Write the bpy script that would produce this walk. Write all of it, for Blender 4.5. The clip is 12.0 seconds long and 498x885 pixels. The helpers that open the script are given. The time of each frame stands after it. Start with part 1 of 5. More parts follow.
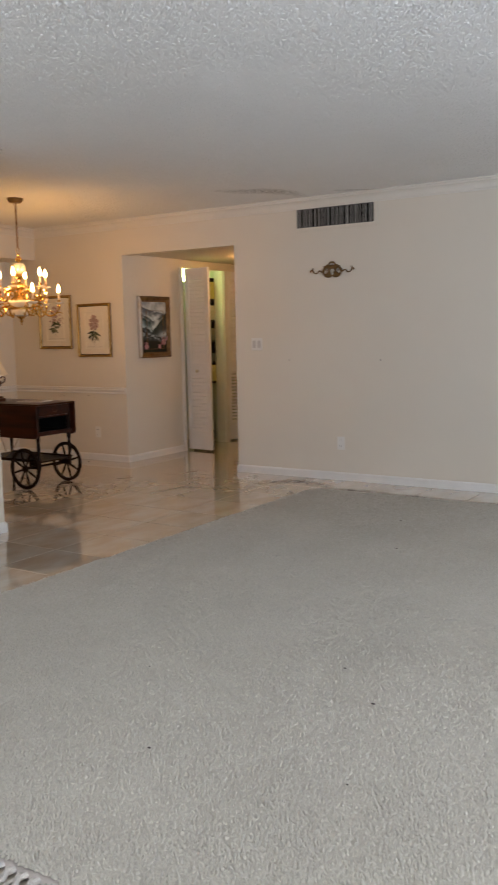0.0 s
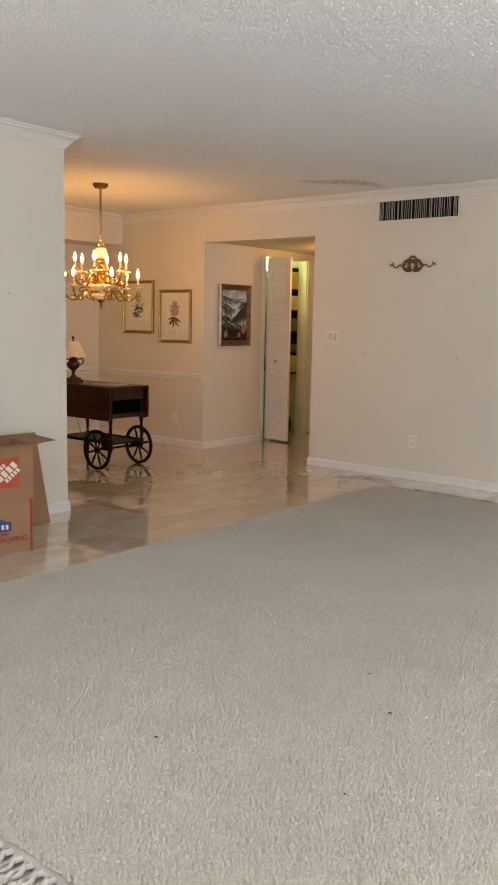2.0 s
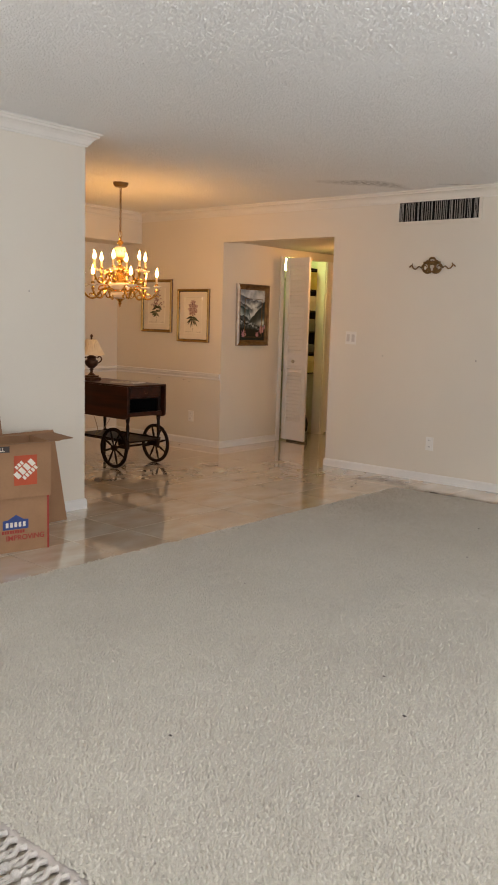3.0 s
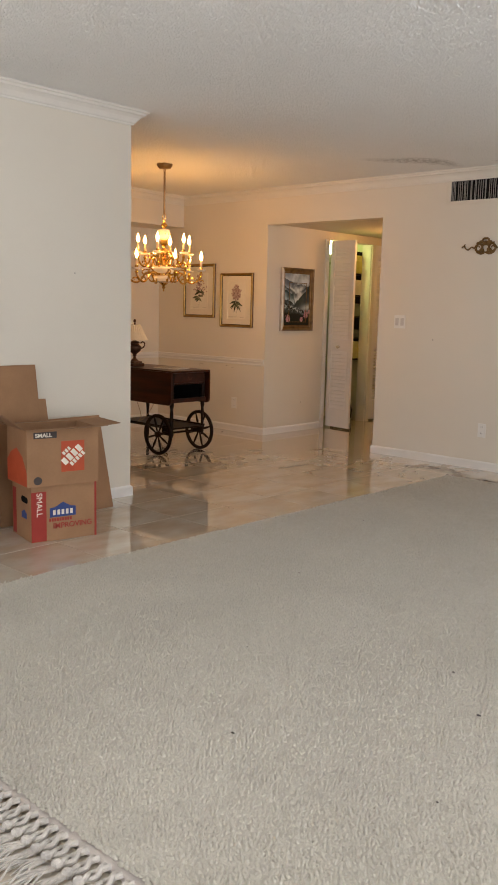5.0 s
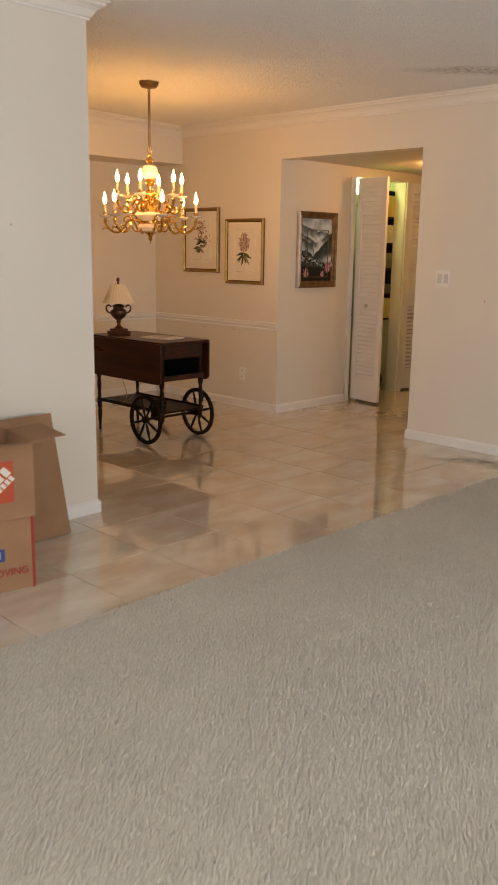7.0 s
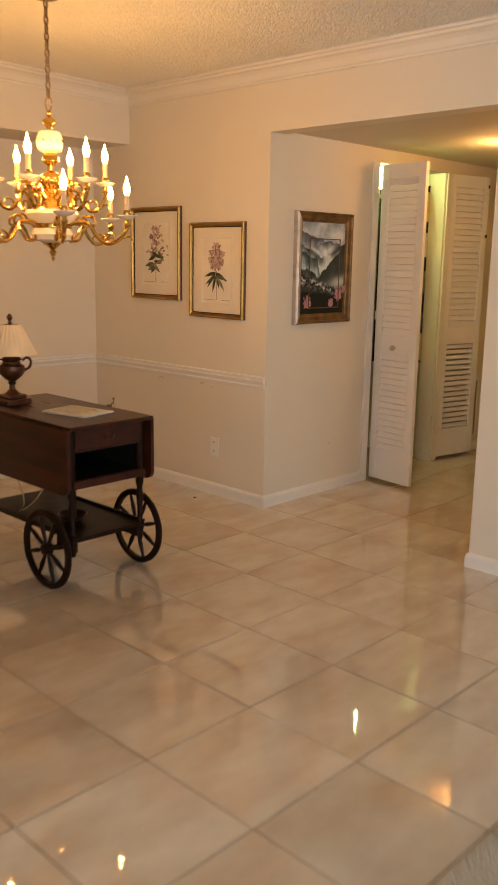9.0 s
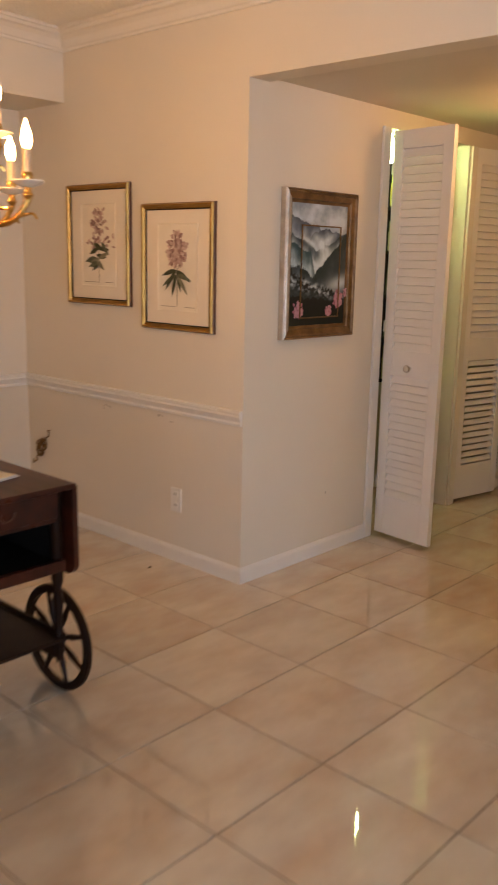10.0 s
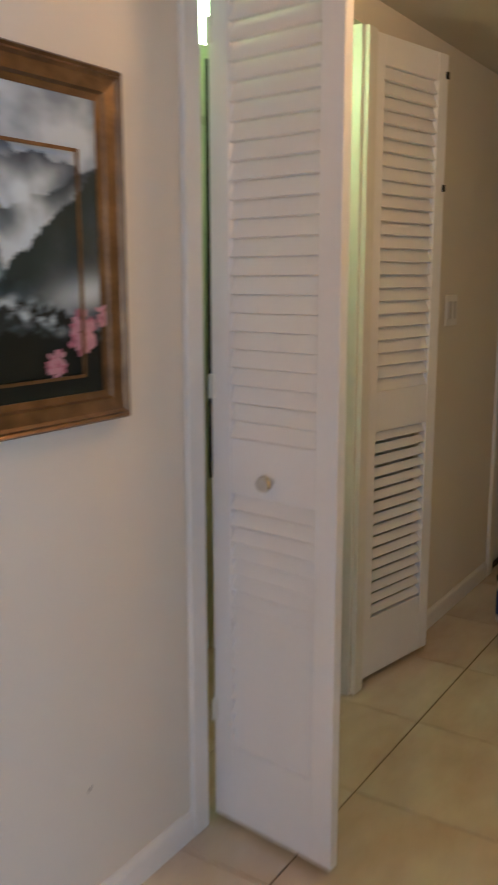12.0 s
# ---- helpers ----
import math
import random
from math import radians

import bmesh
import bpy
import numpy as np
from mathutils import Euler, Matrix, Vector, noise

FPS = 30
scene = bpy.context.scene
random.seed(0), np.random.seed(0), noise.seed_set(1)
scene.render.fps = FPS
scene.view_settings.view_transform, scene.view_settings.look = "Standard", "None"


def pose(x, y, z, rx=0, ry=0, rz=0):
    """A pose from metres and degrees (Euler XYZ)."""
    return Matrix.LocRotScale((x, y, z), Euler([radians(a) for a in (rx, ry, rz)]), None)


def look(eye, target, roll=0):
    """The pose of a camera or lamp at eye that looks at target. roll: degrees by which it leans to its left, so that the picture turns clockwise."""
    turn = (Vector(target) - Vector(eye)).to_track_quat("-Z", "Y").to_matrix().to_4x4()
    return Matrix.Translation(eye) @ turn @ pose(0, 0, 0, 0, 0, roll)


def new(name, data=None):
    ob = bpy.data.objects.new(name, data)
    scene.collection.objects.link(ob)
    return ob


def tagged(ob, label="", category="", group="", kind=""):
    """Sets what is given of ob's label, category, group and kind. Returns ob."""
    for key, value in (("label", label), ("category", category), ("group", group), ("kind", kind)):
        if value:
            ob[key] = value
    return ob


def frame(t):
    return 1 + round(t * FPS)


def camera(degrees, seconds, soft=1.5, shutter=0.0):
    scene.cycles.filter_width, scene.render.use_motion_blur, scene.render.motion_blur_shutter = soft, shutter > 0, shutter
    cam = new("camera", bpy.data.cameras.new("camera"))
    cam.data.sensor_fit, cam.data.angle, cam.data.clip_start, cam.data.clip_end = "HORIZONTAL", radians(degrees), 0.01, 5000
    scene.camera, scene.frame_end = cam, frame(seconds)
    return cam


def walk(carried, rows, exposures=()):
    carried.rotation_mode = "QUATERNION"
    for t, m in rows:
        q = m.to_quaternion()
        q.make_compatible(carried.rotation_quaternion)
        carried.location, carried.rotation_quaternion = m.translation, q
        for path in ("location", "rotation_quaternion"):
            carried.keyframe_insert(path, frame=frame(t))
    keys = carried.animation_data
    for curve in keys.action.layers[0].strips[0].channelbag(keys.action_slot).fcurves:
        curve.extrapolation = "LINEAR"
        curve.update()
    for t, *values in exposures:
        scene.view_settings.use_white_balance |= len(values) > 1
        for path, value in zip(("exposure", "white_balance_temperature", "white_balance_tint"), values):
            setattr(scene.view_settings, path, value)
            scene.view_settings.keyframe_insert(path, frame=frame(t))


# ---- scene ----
cam = camera(32.5, 12.0, soft=1.7, shutter=0.5)
PATH = [
    (0, (0.023, 0.29, 1.308), (-1.054, 1.956, 1.054), -1.2),
    (0.5, (0.078, 0.396, 1.31), (-1.101, 1.991, 1.053), -1.2),
    (1, (0.11, 0.477, 1.325), (-1.093, 2.052, 1.058), -0.2),
    (1.5, (0.17, 0.452, 1.335), (-1.072, 1.998, 1.071), 0.5),
    (2, (0.187, 0.446, 1.329), (-1.066, 1.979, 1.049), 1.1),
    (2.5, (0.17, 0.447, 1.322), (-1.096, 1.97, 1.046), 1.5),
    (3, (0.183, 0.441, 1.332), (-1.099, 1.951, 1.05), 1.7),
    (3.5, (0.157, 0.442, 1.317), (-1.15, 1.929, 1.032), 1.9),
    (5.5, (-0.013, 0.554, 1.287), (-1.36, 1.999, 0.976), 1.1),
    (6, (-0.131, 0.874, 1.309), (-1.486, 2.311, 0.994), 0.7),
    (6.5, (-0.584, 1.29, 1.291), (-1.954, 2.697, 0.91), 0.6),
    (7, (-0.831, 1.594, 1.381), (-2.196, 2.989, 0.942), 0.9),
    (9, (-2.478, 3.43, 1.435), (-3.836, 4.837, 1.017), 1.0),
    (9.5, (-2.914, 3.905, 1.423), (-4.26, 5.323, 1.001), 1.1),
    (10, (-3.36, 4.364, 1.412), (-4.677, 5.809, 0.993), 1.2),
    (10.5, (-3.738, 4.854, 1.391), (-4.978, 6.369, 0.983), 1.8),
    (11, (-4.134, 5.399, 1.35), (-5.374, 6.915, 0.943), 1.1),
    (11.5, (-4.41, 5.957, 1.367), (-5.613, 7.499, 0.952), 0.6),
    (12, (-4.647, 6.451, 1.338), (-5.728, 8.091, 0.962), -0.1),
]
EXPOSURES = [(0, -0.27, 6100, 13), (0.8, -0.04, 6400, 14), (3.5, -0.03, 6700, 14), (6, -0.05, 6850, 14), (7, 0.03, 7000, 15), (9, 0.2, 7100, 13), (9.5, 0.2, 6850, 17), (10, 0.22, 6100, 16), (10.5, 0.38, 5450, 12), (11, 0.28, 5050, 7), (11.5, 0.2, 4850, 7), (12, 0.2, 4850, 8)]
walk(cam, [(t, look(eye, target, roll)) for t, eye, target, roll in PATH], EXPOSURES)

# ---- world, daylight and exposure ----
world = bpy.data.worlds.new("world")
scene.world = world
world.use_nodes = True
wn = world.node_tree
sky = wn.nodes.new("ShaderNodeTexSky")
sky.sky_type, sky.sun_disc = "NISHITA", False
sky.sun_elevation, sky.sun_rotation = radians(48), radians(200)
wn.nodes["Background"].inputs[1].default_value = 0.12
wn.links.new(sky.outputs[0], wn.nodes["Background"].inputs[0])


def area_lamp(name, m, sx, sy, watts, colour):
    d = bpy.data.lights.new(name, "AREA")
    d.shape, d.size, d.size_y, d.energy, d.color = "RECTANGLE", sx, sy, watts, colour
    ob = new(name, d)
    ob.matrix_world = m
    return ob


CEIL = 2.525         # ceiling of the living room
CEIL_B = 2.46        # ceiling where it meets the back wall: it falls a little from the partition on
HALL_CEIL = 2.13     # dropped ceiling of the hall
WALL_Y = 7.0         # face of the back wall
SOUTH = -2.6         # wall behind the start of the walk
SGLASS = (-3.4, 1.8)   # stretch of the glass doors in the south wall
GLASS = (0.0, 4.6)    # and of those in the east wall
EAST = 3.0
LEFT_X = -4.475       # face of the partition beside the dining room
PART_END = 4.168     # its free end
DIN_X = -7.43        # recessed wall of the dining room
HALL_X = -5.8        # left wall of the hall
OPEN_R = -4.435       # right jamb of the hall opening

area_lamp("south_daylight", look((-0.8, SOUTH + 0.3, 1.15), (-0.8, 5.0, 1.15 + 7.2)), 5.0, 1.9, 126, (0.84, 0.91, 1.0))
area_lamp("east_daylight", look((EAST - 0.3, 2.3, 1.15), (-4, 2.7, 1.15 + 7.6)), 4.4, 1.9, 185, (0.84, 0.91, 1.0))

# ---- materials ----


def material(name, colour, rough=0.6, metal=0.0, vary=0.12, scale=6.0, fine=60.0, bump=0.1, depth=0.002,
             spec=0.5, rv=0.07, crisp=0.5, second=None, stretch=(1, 1, 1), per_piece=0.0, coat=0.0, turn=0.0, sheen=0.0):
    """Two scales of noise over a base colour, with fine relief, in metres."""
    m = bpy.data.materials.new(name)
    m.use_nodes = True
    t = m.node_tree
    b = t.nodes["Principled BSDF"]
    b.inputs["Metallic"].default_value = metal
    b.inputs["Specular IOR Level"].default_value = spec
    b.inputs["Coat Weight"].default_value = coat
    co = t.nodes.new("ShaderNodeTexCoord")
    mp = t.nodes.new("ShaderNodeMapping")
    mp.inputs["Scale"].default_value = stretch
    mp.inputs["Rotation"].default_value = (0, 0, radians(turn))
    t.links.new(co.outputs["Object"], mp.inputs["Vector"])
    big, small = t.nodes.new("ShaderNodeTexNoise"), t.nodes.new("ShaderNodeTexNoise")
    big.inputs["Scale"].default_value, big.inputs["Detail"].default_value = scale, 4
    small.inputs["Scale"].default_value, small.inputs["Detail"].default_value = fine, 3 if crisp <= 0.5 else 7
    small.inputs["Roughness"].default_value = crisp
    for n in (big, small):
        t.links.new(mp.outputs[0], n.inputs["Vector"])
    c2 = second or [c * (1 - 2 * vary) for c in colour]
    ramp = t.nodes.new("ShaderNodeMix")
    ramp.data_type = "RGBA"
    ramp.inputs[6].default_value = (*colour, 1)
    ramp.inputs[7].default_value = (*c2, 1)
    curve = t.nodes.new("ShaderNodeMapRange")
    curve.inputs[1].default_value, curve.inputs[2].default_value = 0.35, 0.7
    t.links.new(big.outputs["Fac"], curve.inputs[0])
    t.links.new(curve.outputs[0], ramp.inputs[0])
    grain = t.nodes.new("ShaderNodeMix")
    grain.data_type, grain.blend_type = "RGBA", "MULTIPLY"
    g2 = t.nodes.new("ShaderNodeMapRange")
    g2.inputs[3].default_value, g2.inputs[4].default_value = 1 - vary, 1 + vary
    t.links.new(small.outputs["Fac"], g2.inputs[0])
    grain.inputs[0].default_value = 1
    t.links.new(ramp.outputs[2], grain.inputs[6])
    t.links.new(g2.outputs[0], grain.inputs[7])
    out = grain.outputs[2]
    if per_piece:
        info = t.nodes.new("ShaderNodeObjectInfo")
        shift = t.nodes.new("ShaderNodeVectorMath")
        shift.operation = "SCALE"
        shift.inputs[0].default_value = (37.0, 53.0, 19.0)
        t.links.new(info.outputs["Random"], shift.inputs["Scale"])
        t.links.new(shift.outputs[0], mp.inputs["Location"])
        pm = t.nodes.new("ShaderNodeMapRange")
        pm.inputs[3].default_value, pm.inputs[4].default_value = 1 - per_piece, 1 + per_piece
        t.links.new(info.outputs["Random"], pm.inputs[0])
        pmix = t.nodes.new("ShaderNodeMix")
        pmix.data_type, pmix.blend_type = "RGBA", "MULTIPLY"
        pmix.inputs[0].default_value = 1
        t.links.new(out, pmix.inputs[6])
        t.links.new(pm.outputs[0], pmix.inputs[7])
        out = pmix.outputs[2]
    t.links.new(out, b.inputs["Base Color"])
    rr = t.nodes.new("ShaderNodeMapRange")
    rr.inputs[3].default_value, rr.inputs[4].default_value = max(rough - rv, 0.004), min(rough + rv, 1)
    t.links.new(big.outputs["Fac"], rr.inputs[0])
    t.links.new(rr.outputs[0], b.inputs["Roughness"])
    height = small.outputs["Fac"]
    b.inputs["Sheen Weight"].default_value, b.inputs["Sheen Roughness"].default_value = sheen, 0.45
    if bump:
        bp = t.nodes.new("ShaderNodeBump")
        bp.inputs["Strength"].default_value, bp.inputs["Distance"].default_value = bump, depth
        t.links.new(height, bp.inputs["Height"])
        t.links.new(bp.outputs[0], b.inputs["Normal"])
    return m


def glow(name, colour, strength):
    m = bpy.data.materials.new(name)
    m.use_nodes = True
    b = m.node_tree.nodes["Principled BSDF"]
    b.inputs["Base Color"].default_value = (*colour, 1)
    b.inputs["Emission Color"].default_value = (*colour, 1)
    b.inputs["Emission Strength"].default_value = strength
    return m


M_WALL = material("wall_paint", (0.74, 0.683, 0.582), 0.65, vary=0.02, scale=1.3, fine=140, bump=0.08, depth=0.001, spec=0.3)
M_CEIL = material("popcorn_ceiling", (0.87, 0.865, 0.84), 0.95, vary=0.05, scale=0.7, fine=120, bump=0, crisp=0.6, second=(0.83, 0.82, 0.79), spec=0.1)
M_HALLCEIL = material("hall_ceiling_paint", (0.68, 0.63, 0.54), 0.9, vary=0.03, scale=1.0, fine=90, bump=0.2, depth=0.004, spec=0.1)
M_TRIM = material("white_trim_paint", (0.80, 0.78, 0.74), 0.38, vary=0.025, scale=3, fine=50, bump=0.05, depth=0.001)
M_TILE = material("polished_tile", (0.66, 0.60, 0.50), 0.019, vary=0.12, scale=5.5, fine=17, bump=0.004, depth=0.002, spec=0.55, rv=0.006,
                  second=(0.55, 0.435, 0.325), per_piece=0.05, stretch=(1.0, 0.5, 1.0), coat=0.9, turn=30)
M_GROUT = material("grout", (0.15, 0.108, 0.073), 0.9, vary=0.12, scale=5, fine=150, bump=0.3)
M_CROWN = material("crown_paint", (0.77, 0.735, 0.665), 0.5, vary=0.025, scale=3, fine=50, bump=0.05, depth=0.001)
M_DOOR = material("door_paint", (0.82, 0.81, 0.81), 0.35, vary=0.02, scale=4, fine=60, bump=0.04, depth=0.001)
M_RUG = material("rug_pile", (0.565, 0.523, 0.44), 1.0, vary=0.27, scale=1.1, fine=90, bump=0.3, depth=0.004, spec=0.05, crisp=0.6, sheen=0.4,
                 second=(0.50, 0.461, 0.386))
M_TAPE = material("rug_binding", (0.62, 0.55, 0.50), 0.95, vary=0.1, scale=20, fine=300, bump=0.5)
M_FRINGE = material("fringe_yarn", (0.60, 0.55, 0.49), 0.95, vary=0.15, scale=30, fine=300, bump=0.6)
M_WOOD = material("mahogany", (0.062, 0.014, 0.006), 0.30, vary=0.18, scale=5, fine=40, bump=0.04, depth=0.001, spec=0.25,
                  second=(0.022, 0.007, 0.004), stretch=(0.4, 4, 4))
M_DARKWOOD = material("dark_wood", (0.017, 0.007, 0.004), 0.42, spec=0.14, vary=0.15, scale=8, fine=60, bump=0.08)
M_BRASS = material("polished_brass", (0.70, 0.45, 0.14), 0.17, metal=1.0, vary=0.08, scale=20, fine=120, bump=0.05)
M_GOLD = material("gilt_frame", (0.43, 0.25, 0.065), 0.36, metal=0.85, vary=0.12, scale=14, fine=90, bump=0.12)
M_ANTIQUE = material("antique_gold", (0.24, 0.14, 0.05), 0.45, metal=0.6, vary=0.2, scale=30, fine=120, bump=0.3)
M_PORC = material("porcelain", (0.86, 0.80, 0.70), 0.15, vary=0.03, scale=20, fine=60, bump=0.02, coat=0.5)
M_CANDLE = material("candle_sleeve", (0.80, 0.62, 0.42), 0.5, vary=0.05, scale=20, fine=60, bump=0.05)
M_BULB = glow("flame_bulb", (1.0, 0.51, 0.14), 160.0)
M_CARD = material("cardboard", (0.34, 0.185, 0.092), 0.85, vary=0.06, scale=6, fine=80, bump=0.12, second=(0.29, 0.155, 0.078))
M_CARDIN = material("cardboard_inside", (0.30, 0.165, 0.085), 0.9, vary=0.06, scale=8, fine=80, bump=0.12)
M_RED = material("red_print", (0.34, 0.03, 0.018), 0.7, vary=0.06, scale=10, fine=90, bump=0.05)
M_ORANGE = material("orange_print", (0.50, 0.078, 0.025), 0.7, vary=0.06, scale=10, fine=90, bump=0.05)
M_BLUE = material("blue_print", (0.03, 0.06, 0.22), 0.7, vary=0.06, scale=10, fine=90, bump=0.05)
M_DARKPRINT = material("dark_print", (0.06, 0.045, 0.04), 0.7, vary=0.06, scale=10, fine=90, bump=0.05)
M_BLACK = material("black_metal", (0.012, 0.012, 0.013), 0.5, vary=0.1, scale=10, fine=80, bump=0.05)
# near-black colour that stands in for the shade inside hollows
M_HOLLOW_SHADE = material("hollow_shade", (0.012, 0.011, 0.010), 0.9, spec=0.05, vary=0.1, scale=10, fine=80, bump=0.05)
M_PLASTIC = material("white_plastic", (0.80, 0.78, 0.73), 0.4, vary=0.02, scale=10, fine=80, bump=0.02)
M_TOGGLE = material("aged_plastic", (0.60, 0.57, 0.53), 0.4, vary=0.03, scale=10, fine=80, bump=0.02)
M_CHROME = material("chrome", (0.75, 0.74, 0.72), 0.12, metal=1.0, vary=0.03, scale=10, fine=80, bump=0.02)
M_SHADE = material("lamp_shade_cloth", (0.76, 0.66, 0.50), 0.9, vary=0.04, scale=20, fine=250, bump=0.25)
M_BRONZE = material("bronze", (0.13, 0.06, 0.035), 0.35, metal=0.6, vary=0.2, scale=25, fine=90, bump=0.15)
M_PAPER = material("paper", (0.78, 0.75, 0.69), 0.8, vary=0.05, scale=15, fine=90, bump=0.05)
M_CABLE = material("lamp_cord", (0.42, 0.30, 0.18), 0.6, vary=0.05, scale=15, fine=90, bump=0.05)
M_MAT = material("mat_board", (0.78, 0.71, 0.59), 0.9, vary=0.03, scale=5, fine=200, bump=0.08)
M_PRINT = material("print_paper", (0.80, 0.74, 0.62), 0.8, vary=0.04, scale=9, fine=150, bump=0.03)
M_GREENWALL = material("closet_paint", (0.70, 0.72, 0.56), 0.75, vary=0.03, scale=2, fine=100, bump=0.06)


def plain(name, colour, rough=0.7, **kw):
    return material(name, colour, rough, vary=kw.pop("vary", 0.1), scale=kw.pop("scale", 12), fine=90, bump=0.05, **kw)


# ---- mesh helpers ----


def box(bm, a, b, bevel=0.0, m=None):
    lo, hi = [min(p, q) for p, q in zip(a, b)], [max(p, q) for p, q in zip(a, b)]
    vs = [bm.verts.new((x, y, z)) for x in (lo[0], hi[0]) for y in (lo[1], hi[1]) for z in (lo[2], hi[2])]
    fs = [bm.faces.new([vs[i] for i in f]) for f in
          ((0, 1, 3, 2), (4, 6, 7, 5), (0, 4, 5, 1), (2, 3, 7, 6), (0, 2, 6, 4), (1, 5, 7, 3))]
    if bevel:
        es = list({e for f in fs for e in f.edges})
        r = bmesh.ops.bevel(bm, geom=es, offset=bevel, segments=2, profile=0.5, affect="EDGES")
        vs = list({v for f in r["faces"] for v in f.verts} | {v for v in vs if v.is_valid})
    if m is not None:
        bmesh.ops.transform(bm, matrix=m, verts=vs)
    return bm


def prism(bm, outline, lift, m=None):
    """Closed outline of 3D points pushed along the vector lift."""
    a = [bm.verts.new(p) for p in outline]
    b = [bm.verts.new(Vector(p) + Vector(lift)) for p in outline]
    n = len(a)
    bm.faces.new(a[::-1])
    bm.faces.new(b)
    for i in range(n):
        bm.faces.new((a[i], a[(i + 1) % n], b[(i + 1) % n], b[i]))
    if m is not None:
        bmesh.ops.transform(bm, matrix=m, verts=a + b)
    return bm


def lathe(bm, profile, at=(0, 0, 0), seg=20, axis="z", squash=1.0):
    """Turned body: profile of (radius, height)."""
    rings = []
    for r, h in profile:
        ring = []
        for i in range(seg):
            u = 2 * math.pi * i / seg
            c, s = r * math.cos(u), r * math.sin(u) * squash
            p = {"z": (c, s, h), "y": (c, h, s), "x": (h, c, s)}[axis]
            ring.append(bm.verts.new(Vector(at) + Vector(p)))
        rings.append(ring)
    for a, b in zip(rings, rings[1:]):
        for i in range(seg):
            bm.faces.new((a[i], a[(i + 1) % seg], b[(i + 1) % seg], b[i]))
    bm.faces.new(rings[0][::-1])
    bm.faces.new(rings[-1])
    return bm


def tube(bm, pts, r, seg=8, closed=False):
    """Round bar through points; r is a radius or one radius a point."""
    pts = [Vector(p) for p in pts]
    n = len(pts)
    rs = r if isinstance(r, (list, tuple)) else [r] * n
    rings, side = [], None
    for i, p in enumerate(pts):
        a = pts[(i - 1) % n] if closed or i else p
        b = pts[(i + 1) % n] if closed or i < n - 1 else p
        d = (b - a).normalized()
        if side is None:
            side = d.orthogonal().normalized()
        side = (side - d * side.dot(d)).normalized()
        up = d.cross(side)
        rings.append([bm.verts.new(p + rs[i] * (math.cos(2 * math.pi * k / seg) * side + math.sin(2 * math.pi * k / seg) * up)) for k in range(seg)])
    pairs = list(zip(rings, rings[1:])) + ([(rings[-1], rings[0])] if closed else [])
    for a, b in pairs:
        for k in range(seg):
            bm.faces.new((a[k], a[(k + 1) % seg], b[(k + 1) % seg], b[k]))
    if not closed:
        bm.faces.new(rings[0][::-1])
        bm.faces.new(rings[-1])
    return bm


def spline(pts, steps=6):
    """Smooth line through points."""
    p = [Vector(q) for q in pts]
    p = [2 * p[0] - p[1]] + p + [2 * p[-1] - p[-2]]
    out = []
    for i in range(1, len(p) - 2):
        for k in range(steps):
            t = k / steps
            a, b, c, d = p[i - 1:i + 3]
            out.append(0.5 * (2 * b + (c - a) * t + (2 * a - 5 * b + 4 * c - d) * t * t + (3 * b - a - 3 * c + d) * t ** 3))
    return out + [p[-2]]


def mesh_of(name, bm, mat, smooth=False):
    bmesh.ops.recalc_face_normals(bm, faces=bm.faces)
    me = bpy.data.meshes.new(name)
    bm.to_mesh(me)
    bm.free()
    me.materials.append(mat)
    if smooth:
        me.polygons.foreach_set("use_smooth", [True] * len(me.polygons))
        me.set_sharp_from_angle(angle=radians(40))
    return me


def part(name, bm, mat, parent, label="", smooth=False):
    ob = new(name, mesh_of(name, bm, mat, smooth))
    ob.parent = parent
    if label:
        ob["label"] = label
    return ob


def thing(name, m, label, category, group=""):
    ob = new(name)
    ob.empty_display_size = 0.1
    ob.matrix_world = m
    return tagged(ob, label, category, group)


def structure(name, bm, mat, label, category):
    return tagged(new(name, mesh_of(name, bm, mat)), label, category, kind="structure")


def B(*boxes, bevel=0.0):
    bm = bmesh.new()
    for a, b in boxes:
        box(bm, a, b, bevel)
    return bm


# ---- walls, floor and ceilings ----
T = 0.12
structure("wall_back", B(((DIN_X - T, WALL_Y, 0), (HALL_X, WALL_Y + T, CEIL)),
                         ((HALL_X, WALL_Y, 2.115), (OPEN_R, WALL_Y + T, CEIL)),
                         ((OPEN_R, WALL_Y, 0), (EAST, WALL_Y + T, CEIL))), M_WALL,
          "cream painted plaster wall with an opening to the hall", "wall")
structure("wall_partition", B(((LEFT_X - T, SOUTH, 0), (LEFT_X, PART_END, CEIL))), M_WALL,
          "cream painted partition wall ending beside the dining area", "wall")
structure("wall_dining", B(((DIN_X - T, 2.6, 0), (DIN_X, WALL_Y, CEIL)), ((DIN_X, 2.6, 2.14), (-7.03, WALL_Y, CEIL))), M_WALL,
          "cream dining room wall recessed under a header", "wall")
structure("wall_dining_near", B(((DIN_X - T, 2.6 - T, 0), (LEFT_X - T, 2.6, CEIL))), M_WALL, "cream dining room wall", "wall")
structure("wall_east", B(((EAST, SOUTH - T, 0), (EAST + T, GLASS[0], CEIL)), ((EAST, GLASS[1], 0), (EAST + T, WALL_Y + T, CEIL)),
                         ((EAST, GLASS[0], 2.2), (EAST + T, GLASS[1], CEIL))), M_WALL, "cream wall round the glass doors", "wall")
